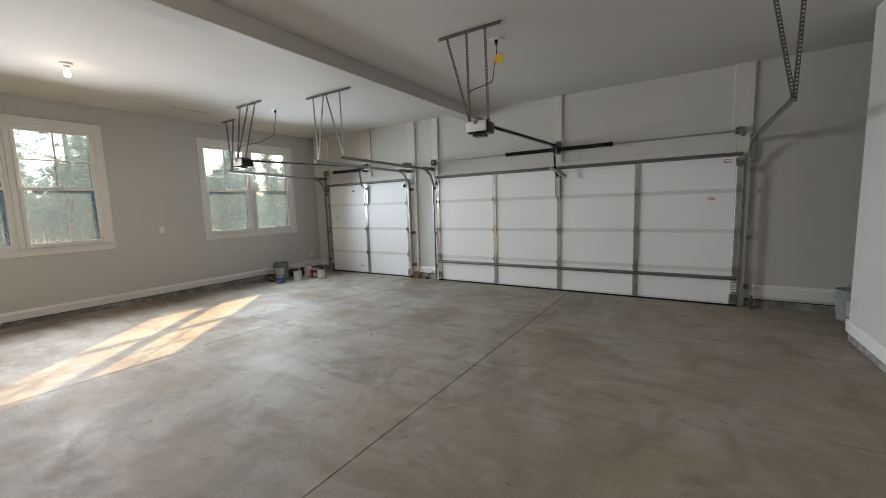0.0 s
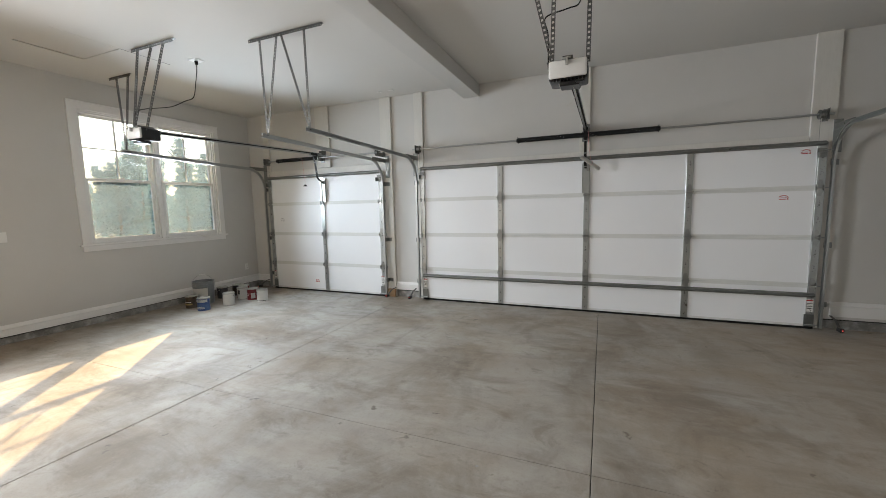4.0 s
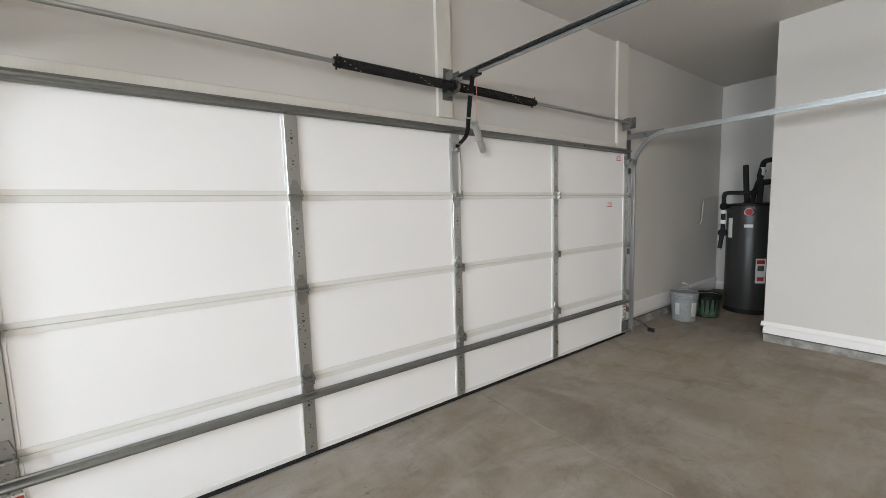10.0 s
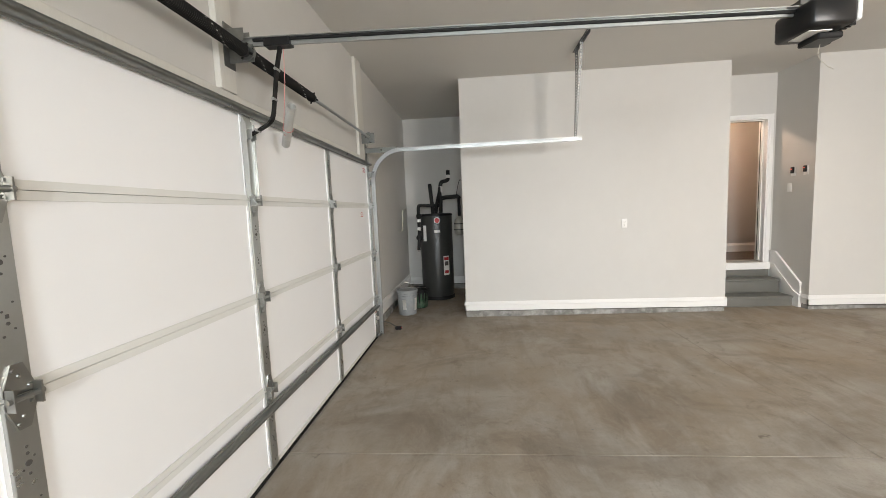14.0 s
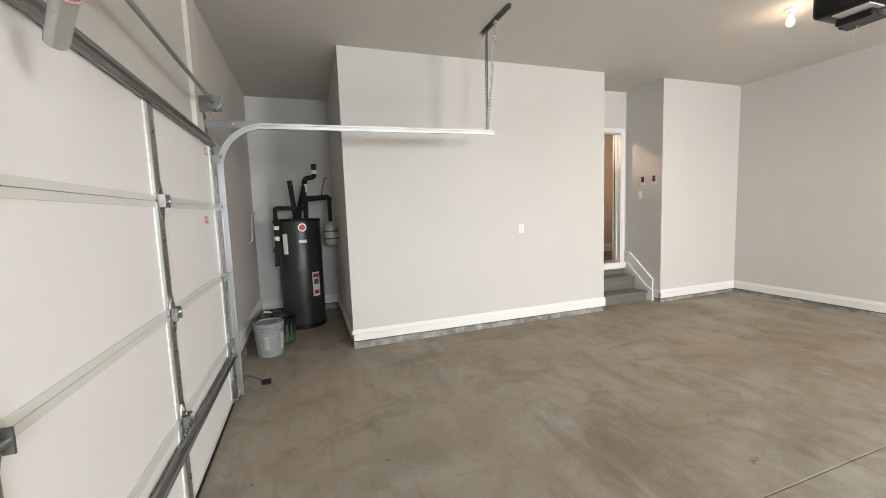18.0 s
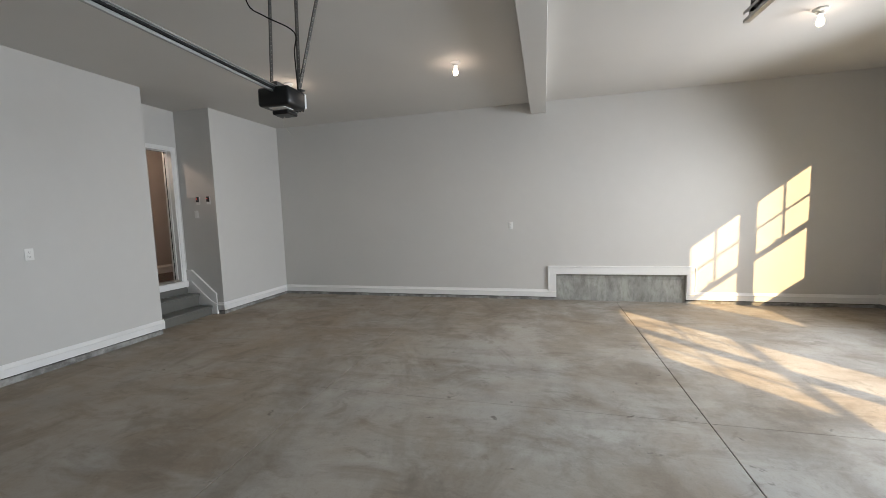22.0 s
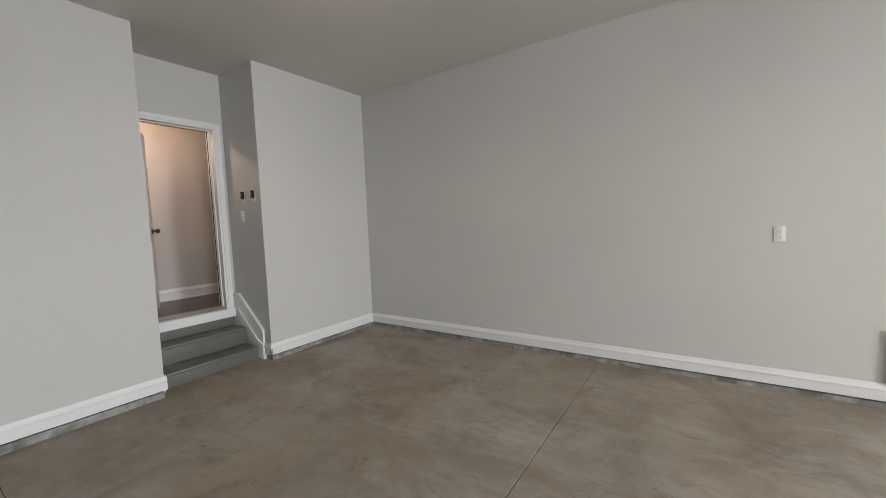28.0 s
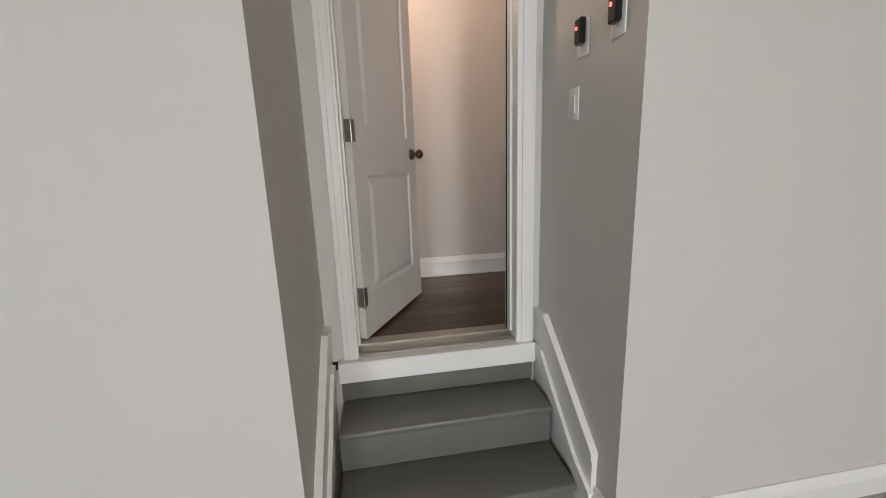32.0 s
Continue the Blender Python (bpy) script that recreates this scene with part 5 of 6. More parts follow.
st, rails = 0.115, (0.0, 0.215, 0.785, 0.985, 1.85, LEAF_H)
bm = boxes((0, st, -LEAF_T, 0, 0, LEAF_H), (LEAF_W - st, LEAF_W, -LEAF_T, 0, 0, LEAF_H))
for z0, z1 in ((rails[0], rails[1]), (rails[2], rails[3]), (rails[4], rails[5])):
    box(bm, st, LEAF_W - st, -LEAF_T, 0, z0, z1)
M_DOORW = material("white_door_paint", (0.76, 0.745, 0.72), 0.36, second=(0.71, 0.695, 0.67), scale=3, amount=0.5, bump=0.03, bump_scale=40)
leaf_part("leaf", bm, M_DOORW)
for z0, z1 in ((rails[1], rails[2]), (rails[3], rails[4])):
    bm = bmesh.new()
    moulded_panel(bm, st, LEAF_W - st, z0, z1, 0.0, 1)
    moulded_panel(bm, st, LEAF_W - st, z0, z1, -LEAF_T, -1)
    leaf_part("panel", bm, M_DOORW, smooth=0)
for z in (0.21, 0.985, 1.76):
    bm = boxes((-0.012, 0.030, -LEAF_T - 0.003, -LEAF_T - 0.0005, z - 0.048, z + 0.048), bevel=0.001)
    rod(bm, (-0.008, -LEAF_T - 0.004, z - 0.05), (-0.008, -LEAF_T - 0.004, z + 0.05), 0.006, seg=10)
    box(bm, -0.0025, -0.0004, -LEAF_T, -0.004, z - 0.048, z + 0.048)
    leaf_part("hinge", bm, M_NICKEL, label="satin nickel butt hinge")
for s, yy in ((1, 0.0), (-1, -LEAF_T)):
    bm = bmesh.new()
    kx, kz = LEAF_W - 0.07, 0.895
    rod(bm, (kx, yy, kz), (kx, yy + s * 0.012, kz), 0.033, 0.028, seg=20)
    rod(bm, (kx, yy + s * 0.01, kz), (kx, yy + s * 0.04, kz), 0.012, seg=14)
    m = Matrix.Translation((kx, yy + s * 0.055, kz)) @ Matrix.Diagonal((1, 0.8, 1, 1))
    bmesh.ops.create_uvsphere(bm, u_segments=18, v_segments=12, radius=0.028, matrix=m)
    leaf_part("knob", bm, M_BRONZE, label="dark bronze round knob", smooth=60)
leaf_part("latch_plate", boxes((LEAF_W - 0.0005, LEAF_W + 0.0015, -LEAF_T * 0.8, -LEAF_T * 0.2, 0.86, 0.93)), M_NICKEL)

# hall: walls, ceiling, planked floor
for block in ((HALL_X, HALL_X + 0.1, 0.2, 3.6, HALL_Z - 0.05, 3.3), (2.745, HALL_X, 0.1, 0.2, HALL_Z - 0.05, 3.3), (2.745, HALL_X, 3.6, 3.7, HALL_Z - 0.05, 3.3),
              (2.72, 2.745, 0.2, STAIR_S - 0.02, HALL_Z - 0.05, 3.3), (2.72, 2.745, BOX_S + 0.02, 3.6, HALL_Z - 0.05, 3.3)):
    solid("wall_hall", boxes(block), M_HALLW, "warm grey painted hall wall", "wall", kind="structure")
solid("ceiling_hall", boxes((2.745, HALL_X + 0.1, 0.1, 3.7, 3.27, 3.35)), M_CEIL, "flat hall ceiling", "ceiling", kind="structure")
hf = thing("hall_floor", (3.3, 2, HALL_Z), "dark stained oak plank floor of the hall", "floor", kind="structure")
rnd = random.Random(5)
px = 2.75
while px < HALL_X:
    w = 0.125
    yy = 0.2 - rnd.random() * 0.8
    while yy < 3.6:
        ln = 0.9 + rnd.random() * 0.8
        if yy + ln > 0.2:
            part("plank", boxes((px + 0.0012, min(px + w, HALL_X + 0.05) - 0.0012, max(yy, 0.2) + 0.001, min(yy + ln, 3.6) - 0.001, HALL_Z - 0.018, HALL_Z)), M_PLANK, hf, smooth=0)
        yy += ln
    px += w
solid("subfloor", boxes((2.60, HALL_X + 0.1, 0.1, 3.7, HALL_Z - 0.06, HALL_Z - 0.019)), M_DARK, "dark subfloor under the hall planks", "floor", kind="structure")
skirting("baseboard", (HALL_X, 0.2), (HALL_X, 3.6), (-1, 0), HALL_Z, 0.15)
solid("shoe_moulding", boxes((HALL_X - 0.032, HALL_X - 0.018, 0.2, 3.6, HALL_Z, HALL_Z + 0.02), bevel=0.005), M_TRIM, "white shoe moulding at the hall floor", "trim", kind="structure")

# ---- wall plates ----


def wall_plate(name, place, turn, kind, label, category, group):
    """A plate on a wall facing along -y before the turn."""
    o = thing(name, (*place, 0, 0, turn), label, category, group)

    def add(nm, bm, mat, parent=None, lab=""):
        ob = new(nm, mesh_of(nm, bm, mat))
        ob.parent = parent or o
        if lab:
            ob["label"] = lab
        return ob
    add("plate", boxes((-0.036, 0.036, -0.006, -0.0005, -0.058, 0.058), bevel=0.003, segments=2), M_WHITEP)
    if kind == "duplex":
        for z in (0.021, -0.021):
            r = add("receptacle", boxes((-0.017, 0.017, -0.0085, -0.005, z - 0.015, z + 0.015), bevel=0.004), M_WHITEP)
            add("slots", boxes((-0.0075, -0.005, -0.0093, -0.008, z - 0.003, z + 0.008), (0.005, 0.0072, -0.0093, -0.008, z - 0.002, z + 0.007), (-0.002, 0.002, -0.0093, -0.008, z - 0.011, z - 0.007)), M_INK, r)
    elif kind == "switch":
        add("rocker", boxes((-0.016, 0.016, -0.010, -0.005, -0.032, 0.032), bevel=0.002), M_WHITEP)
    elif kind == "control":
        c = add("button_case", boxes((-0.022, 0.022, -0.028, -0.005, -0.02, 0.062), bevel=0.005), M_PLASTIC, None, "black control case")
        bm = bmesh.new()
        rod(bm, (-0.004, -0.0282, 0.03), (-0.004, -0.0305, 0.03), 0.0065, seg=14)
        add("lit_button", bm, M_LED, c, "glowing red button")
    return o


wall_plate("outlet", (EAST, 3.87, 1.232), -90, "duplex", "white duplex outlet on the closet wall", "outlet", "wall outlets")
wall_plate("outlet", (-2.425, SOUTH, 1.275), 180, "duplex", "white duplex outlet on the long wall", "outlet", "wall outlets")
wall_plate("outlet", (WEST, 6.86, 0.42), 90, "duplex", "white duplex outlet low beside the garage door", "outlet", "wall outlets")
wall_plate("outlet", (WEST, 3.68, 1.235), 90, "plain", "painted blank plate between the windows", "outlet", "wall outlets")
wall_plate("wall_control", (2.262, STAIR_S, 1.822), 180, "control", "black door opener button with red light on white plate", "wall control", "opener buttons")
wall_plate("wall_control", (2.062, STAIR_S, 1.822), 180, "control", "black door opener button with red light on white plate", "wall control", "opener buttons")
wall_plate("light_switch", (2.315, STAIR_S, 1.615), 180, "switch", "white rocker switch in the stair niche", "light switch", "")

# ---- water heater ----
HXC, HYC, HR = 3.30, 6.50, 0.275
heater = thing("water_heater", (HXC, HYC, 0), "tall charcoal water heater with insulated pipes", "water heater")
part("tank", lathe(bmesh.new(), [(0, 0.02), (HR - 0.03, 0.02), (HR - 0.004, 0.03), (HR, 0.06), (HR, 1.40), (HR - 0.006, 1.43), (0, 1.43)], (HXC, HYC, 0), 48), M_HEATER, heater)
part("lid", lathe(bmesh.new(), [(HR + 0.006, 1.415), (HR + 0.006, 1.44), (HR - 0.01, 1.452), (0.0, 1.46)], (HXC, HYC, 0), 48), M_BLACK, heater, "black top cover")
part("base_ring", lathe(bmesh.new(), [(HR - 0.02, 0.0), (HR + 0.004, 0.0), (HR + 0.004, 0.055), (HR - 0.001, 0.06)], (HXC, HYC, 0), 48), M_BLACK, heater)


def on_tank(q, w, z0, z1, out=0.003):
    """A curved plate on the jacket about bearing q degrees."""
    bm = bmesh.new()
    n = 8
    rows = []
    for r in (HR - 0.004, HR + out):
        for z in (z0, z1):
            rows.append([bm.verts.new((HXC + r * math.cos(a), HYC + r * math.sin(a), z)) for a in (radians(q) + w / HR * (k / n - 0.5) for k in range(n + 1))])
    i0, i1, o0, o1 = rows
    for k in range(n):
        bm.faces.new((o0[k], o0[k + 1], o1[k + 1], o1[k]))
        bm.faces.new((i1[k], i1[k + 1], o1[k + 1], o1[k]))
        bm.faces.new((i0[k], i0[k + 1], o0[k + 1], o0[k]))
    for k in (0, n):
        bm.faces.new((i0[k], i1[k], o1[k], o0[k]))
    return bm


FQ = 186.0
part("control_cover", on_tank(FQ + 3, 0.16, 1.02, 1.40, 0.012), M_HEATER, heater, smooth=30)
lab = part("rating_label", on_tank(FQ + 33, 0.11, 0.42, 0.74), M_LABELW, heater, "white and red printed label")
part("print_block", on_tank(FQ + 33, 0.07, 0.58, 0.65, 0.0045), M_INK, lab)
part("print_block", on_tank(FQ + 33, 0.09, 0.67, 0.72, 0.0045), M_RED, lab)
part("print_block", on_tank(FQ + 33, 0.07, 0.45, 0.50, 0.0045), M_RED, lab)
part("small_label", on_tank(FQ + 3, 0.09, 1.14, 1.18, 0.014), M_LABELW, heater)
part("side_label", on_tank(FQ - 45, 0.07, 1.00, 1.26), M_LABELW, heater)
bm = bmesh.new()
fx, fy = HXC + (HR + 0.012) * math.cos(radians(FQ + 3)), HYC + (HR + 0.012) * math.sin(radians(FQ + 3))
rod(bm, (fx + 0.01, fy, 1.34), (fx - 0.012, fy, 1.34), 0.055, 0.05, seg=24)
dial = part("dial_badge", bm, M_NICKEL, heater, "round chrome badge")
bm = bmesh.new()
rod(bm, (fx - 0.012, fy, 1.34), (fx - 0.0145, fy, 1.34), 0.040, seg=24)
part("badge_centre", bm, M_RED, dial)


def pipe(pts, r=0.03, mat=None, name="insulated_pipe", bend=True):
    bm = bmesh.new()
    tube(bm, pts, r, 12)
    return part(name, bm, mat or M_FOAM, heater, smooth=50)


def elbowed(pts, r=0.05):
    """Rounds the corners of a polyline."""
    p = [Vector(q) for q in pts]
    out = [p[0]]
    for a, b, c in zip(p, p[1:], p[2:]):
        d0, d1 = (a - b).normalized(), (c - b).normalized()
        for k in range(6):
            t = k / 5
            out.append((b + d0 * r).lerp(b, t).lerp(b.lerp(b + d1 * r, t), t))
    out.append(p[-1])
    return out


FX = HXC - 0.12
pipe(elbowed([(FX, HYC + 0.03, 1.45), (FX, HYC + 0.04, 1.60), (FX + 0.05, HYC + 0.075, 1.95)]), 0.032)
pipe(elbowed([(FX + 0.05, HYC - 0.01, 1.45), (FX + 0.05, HYC - 0.03, 1.60), (FX + 0.12, HYC - 0.10, 1.88)]), 0.030)
pipe(elbowed([(FX, HYC - 0.10, 1.45), (FX, HYC - 0.11, 1.70), (FX, HYC - 0.09, 1.78), (FX + 0.03, HYC - 0.12, 1.98), (FX + 0.06, HYC - 0.24, 2.0), (FX + 0.06, HYC - 0.24, 2.17)], 0.04), 0.032)
pipe(elbowed([(FX, HYC - 0.11, 1.72), (FX + 0.02, HYC - 0.36, 1.735), (FX + 0.02, 6.09, 1.735), (FX + 0.02, 6.09, 1.40)], 0.04), 0.026)
pipe(elbowed([(FX, HYC - 0.08, 1.585), (FX - 0.02, HYC + 0.25, 1.60), (FX - 0.06, HYC + 0.27, 1.58), (FX - 0.06, HYC + 0.27, 1.10), (FX - 0.10, HYC + 0.285, 0.85)], 0.04), 0.027)
bm = bmesh.new()
rod(bm, (FX - 0.10, HYC + 0.285, 0.85), (FX - 0.104, HYC + 0.287, 0.825), 0.02, seg=12)
part("pipe_end", bm, M_NICKEL, heater)
bm = bmesh.new()
rod(bm, (FX - 0.10, HYC + 0.26, 1.42), (FX - 0.03, HYC + 0.24, 1.42), 0.05, 0.035, seg=14)
part("mixing_valve", bm, M_BLACK, heater)
bm = bmesh.new()
rod(bm, (FX - 0.085, HYC + 0.27, 1.06), (FX - 0.045, HYC + 0.27, 1.06), 0.052, seg=14)
part("relief_valve", bm, M_BLACK, heater)
for p0, p1 in (((FX - 0.06, HYC + 0.27, 1.32), (FX - 0.06, HYC + 0.27, 1.37)), ((FX + 0.012, HYC - 0.105, 1.80), (FX + 0.02, HYC - 0.11, 1.90)), ((FX + 0.06, HYC - 0.24, 2.04), (FX + 0.06, HYC - 0.24, 2.09)), ((FX - 0.07, HYC + 0.275, 1.18), (FX - 0.06, HYC + 0.27, 1.23))):
    bm = bmesh.new()
    rod(bm, p0, p1, 0.035, seg=12)
    part("pipe_tag", bm, M_LABELW, heater, "white printed pipe wrap")
bm = bmesh.new()
tube(bm, curve_points([(FX - 0.06, HYC + 0.06, 1.43), (FX - 0.10, HYC - 0.0, 1.52), (FX - 0.07, HYC - 0.06, 1.63), (FX, HYC - 0.11, 1.68), (FX + 0.01, 6.05, 1.71)], 6), 0.011, 8)
part("power_whip", bm, M_RUBBER, heater, smooth=60)
# expansion tank on the pipe drop
ex = thing("expansion_tank", (FX + 0.02, 6.09, 1.2), "small beige expansion tank with metal straps by the heater", "expansion tank")
part("shell", lathe(bmesh.new(), [(0, -0.15), (0.05, -0.145), (0.085, -0.11), (0.092, -0.05), (0.092, 0.06), (0.08, 0.12), (0.04, 0.155), (0.02, 0.19), (0.0, 0.19)], (FX + 0.02, 6.09, 1.22), 24), M_TANK, ex, smooth=60)
for z in (1.17, 1.27):
    part("strap", lathe(bmesh.new(), [(0.0935, z - 0.01), (0.097, z - 0.01), (0.097, z + 0.01), (0.0935, z + 0.01)], (FX + 0.02, 6.09, 0), 24), M_INK, ex)
part("wall_bracket", boxes((FX - 0.01, FX + 0.05, BOX_N + 0.001, 6.005, 1.14, 1.30)), M_GALVD, ex)
bm = bmesh.new()
tube(bm, elbowed([(3.0, NORTH - 0.03, 1.17), (3.2, NORTH - 0.03, 1.17), (3.22, NORTH - 0.05, 1.20), (3.25, NORTH - 0.06, 1.52), (3.6, NORTH - 0.06, 1.55)], 0.02), 0.008, 8)
solid("drain_line", bm, M_PVC, "thin cream drain pipe clipped to the wall", "pipe", base=(3.2, NORTH, 1.17), smooth=60)
bm = bmesh.new()
tube(bm, curve_points([(NICHE - 0.005, 6.06, 2.05), (NICHE - 0.05, 6.10, 2.04), (NICHE - 0.06, 6.15, 1.85), (NICHE - 0.02, 6.16, 1.72)], 6), 0.006, 6)
solid("loose_wire", bm, M_RUBBER, "black wire looping from the niche wall", "wire", base=(NICHE, 6.06, 2.05), smooth=60)

# ---- buckets and paint cans ----


def handle_bm(x, y, z, r, rise, turn, wire=0.0025, drop=False):
    bm = bmesh.new()
    pts = []
    for k in range(13):
        q = math.pi * k / 12
        a, h = math.cos(q) * r, math.sin(q) * rise
        pts.append((x + a * math.cos(turn) - (0 if not drop else math.sin(q) * r * math.sin(turn)), y + a * math.sin(turn) + (0 if not drop else math.sin(q) * r * math.cos(turn)), z + h))
    tube(bm, pts, wire, 6)
    return bm


def bucket(x, y, h, r, mat, label, lidded=False, rise=0.1, turn=0.4, bands=()):
    o = thing("bucket", (x, y, 0), label, "bucket", "buckets")
    r0 = r * 0.87
    prof = [(0, 0.006), (r0 - 0.006, 0.004), (r0, 0.008), (r * 0.985, h * 0.80), (r * 1.03, h * 0.80), (r * 1.03, h * 0.815), (r * 0.99, h * 0.82), (r * 1.0, h * 0.88), (r * 1.035, h * 0.885), (r * 1.035, h * 0.90), (r, h * 0.905), (r * 1.01, h * 0.985), (r * 1.03, h), (r * 0.985, h)]
    if not lidded:
        prof += [(r * 0.97, h * 0.98), (r0 * 0.97, 0.10), (0, 0.10)]
    part("pail", lathe(bmesh.new(), prof, (x, y, 0), 32), mat, o)
    if lidded:
        part("lid", lathe(bmesh.new(), [(r * 1.05, h - 0.02), (r * 1.05, h + 0.004), (r * 1.02, h + 0.010), (r * 0.93, h + 0.008), (r * 0.92, h - 0.002), (0, h - 0.002)], (x, y, 0), 32), mat, o)
    for z0, z1, q0, q1, m, lab in bands:
        bm = bmesh.new()
        n = 16
        ra, rb = r0 + (r - r0) * z0 / h + 0.0025, r0 + (r - r0) * z1 / h + 0.0025
        lo = [bm.verts.new((x + ra * math.cos(radians(q0 + (q1 - q0) * k / n)), y + ra * math.sin(radians(q0 + (q1 - q0) * k / n)), z0)) for k in range(n + 1)]
        hi = [bm.verts.new((x + rb * math.cos(radians(q0 + (q1 - q0) * k / n)), y + rb * math.sin(radians(q0 + (q1 - q0) * k / n)), z1)) for k in range(n + 1)]
        for k in range(n):
            bm.faces.new((lo[k], lo[k + 1], hi[k + 1], hi[k]))
        bmesh.ops.solidify(bm, geom=bm.faces[:], thickness=0.0012)
        part("label", bm, m, o, lab)
    wire = part("handle", handle_bm(x, y, h * 0.86, r * 1.04, rise, turn), M_NICKEL, o)
    if rise > 0.1:
        bm = bmesh.new()
        c, v = Vector((x, y, h * 0.86 + rise)), Vector((math.cos(turn), math.sin(turn), 0)) * 0.045
        rod(bm, c - v, c + v, 0.009, seg=10)
        part("grip", bm, M_WHITEP, wire, "white plastic grip")
    o.location.z = slab_z(y)
    return o


M_GREY = material("grey_pail_plastic", (0.24, 0.255, 0.26), 0.5, second=(0.20, 0.21, 0.215), scale=6, amount=0.6, third=(0.42, 0.42, 0.41), scale2=25, amount2=0.3)
M_GREEN = material("green_printed_label", (0.03, 0.12, 0.055), 0.45, second=(0.35, 0.40, 0.33), scale=18, amount=0.5, third=(0.02, 0.06, 0.03), scale2=35, amount2=0.7)
M_CLEAR = material("smoky_pail_plastic", (0.20, 0.215, 0.22), 0.3, second=(0.15, 0.16, 0.165), scale=8, amount=0.6)
bucket(2.20, 6.855, 0.36, 0.148, M_GREY, "grey plastic five-gallon pail with a white label", lidded=True, rise=0.16, turn=0.9,
       bands=[(0.07, 0.25, 235, 265, M_LABELW, "white paper label"), (0.09, 0.24, 160, 182, M_LABELW, "white paper label")])
bucket(2.60, 6.745, 0.305, 0.150, M_BLACK, "dark open pail with a green printed wrap", rise=0.05, turn=2.2, bands=[(0.015, 0.24, 0, 359.9, M_GREEN, "green and white printed wrap")])
bucket(-6.98, 5.72, 0.37, 0.155, M_CLEAR, "smoky translucent plastic pail with a printed label", rise=0.155, turn=0.5,
       bands=[(0.10, 0.27, 215, 345, M_LABELW, "white printed label"), (0.10, 0.13, 225, 285, material("teal_ink", (0.03, 0.16, 0.22), 0.5), "teal label stripe")])


def paint_can(x, y, body, lid, label, turn=0.0, r=0.083, h=0.19, bail=True, stripes=()):
    o = thing("paint_can", (x, y, 0), label, "paint can", "paint cans")
    part("can", lathe(bmesh.new(), [(0, 0.004), (r - 0.003, 0.003), (r, 0.0), (r + 0.002, 0.004), (r, 0.010), (r, h - 0.012), (r + 0.002, h - 0.006), (r + 0.001, h), (r - 0.007, h), (r - 0.009, h - 0.006)], (x, y, 0), 28), body, o)
    part("rim", lathe(bmesh.new(), [(r + 0.0012, h - 0.016), (r + 0.0035, h - 0.012), (r + 0.0035, h - 0.003), (r + 0.001, h + 0.0012), (r - 0.008, h + 0.0012), (r - 0.0095, h - 0.004)], (x, y, 0), 28), M_CANLID, o, "bare tin rim")
    part("lid", lathe(bmesh.new(), [(r - 0.009, h - 0.006), (r - 0.012, h + 0.001), (r - 0.018, h + 0.001), (r - 0.02, h - 0.007), (0, h - 0.006)], (x, y, 0), 28), lid, o)
    for z0, z1, q0, q1, m in stripes:
        bm = bmesh.new()
        n = 14
        lo = [bm.verts.new((x + (r + 0.0022) * math.cos(radians(q0 + (q1 - q0) * k / n)), y + (r + 0.0022) * math.sin(radians(q0 + (q1 - q0) * k / n)), z0)) for k in range(n + 1)]
        hi = [bm.verts.new((v.co.x, v.co.y, z1)) for v in lo]
        for k in range(n):
            bm.faces.new((lo[k], lo[k + 1], hi[k + 1], hi[k]))
        bmesh.ops.solidify(bm, geom=bm.faces[:], thickness=0.001)
        part("label_band", bm, m, o)
    for s in (1, -1):
        bm = bmesh.new()
        ex, ey = x + s * r * math.cos(turn), y + s * r * math.sin(turn)
        rod(bm, (ex, ey, h - 0.045), (ex + s * 0.007 * math.cos(turn), ey + s * 0.007 * math.sin(turn), h - 0.045), 0.010, 0.007, seg=10)
        part("ear", bm, M_NICKEL, o)
    if bail:
        part("handle", handle_bm(x, y, h - 0.045, r + 0.006, -0.075, turn, 0.0018, drop=True), M_NICKEL, o)
    o.location.z = slab_z(y)
    return o


M_CANLID = material("tin_lid", (0.55, 0.55, 0.53), 0.3, metal=0.8, second=(0.42, 0.42, 0.40), scale=15, amount=0.6)
M_CANW = material("white_can_label", (0.66, 0.66, 0.64), 0.4, second=(0.58, 0.58, 0.56), scale=12, amount=0.5)
M_CANB = material("blue_can_label", (0.015, 0.045, 0.19), 0.3, second=(0.10, 0.20, 0.38), scale=9, amount=0.6)
M_CANR = material("red_can_label", (0.19, 0.015, 0.02), 0.3, second=(0.12, 0.012, 0.014), scale=9, amount=0.6)
M_CANBR = material("brown_can_label", (0.04, 0.026, 0.016), 0.35, second=(0.16, 0.11, 0.05), scale=25, amount=0.4)
M_CANK = material("dark_can_label", (0.035, 0.035, 0.038), 0.4, second=(0.09, 0.09, 0.09), scale=14, amount=0.5)
paint_can(-6.93, 5.475, M_CANBR, M_CANLID, "brown labelled gallon can with drips of stain", turn=0.5, stripes=[(0.05, 0.075, 230, 330, material("gold_ink", (0.4, 0.28, 0.1), 0.5)), (0.09, 0.10, 240, 320, M_LABELW)])
paint_can(-6.60, 5.43, M_CANB, M_CANLID, "blue and white labelled gallon paint can", turn=1.0, stripes=[(0.125, 0.165, 200, 360, M_CANW), (0.03, 0.04, 230, 330, M_LABELW), (0.052, 0.058, 230, 330, M_LABELW)])
paint_can(-6.53, 5.80, M_CANW, M_CANLID, "white labelled gallon paint can with a blue edge", turn=0.2, stripes=[(0.02, 0.15, 195, 235, M_CANB)])
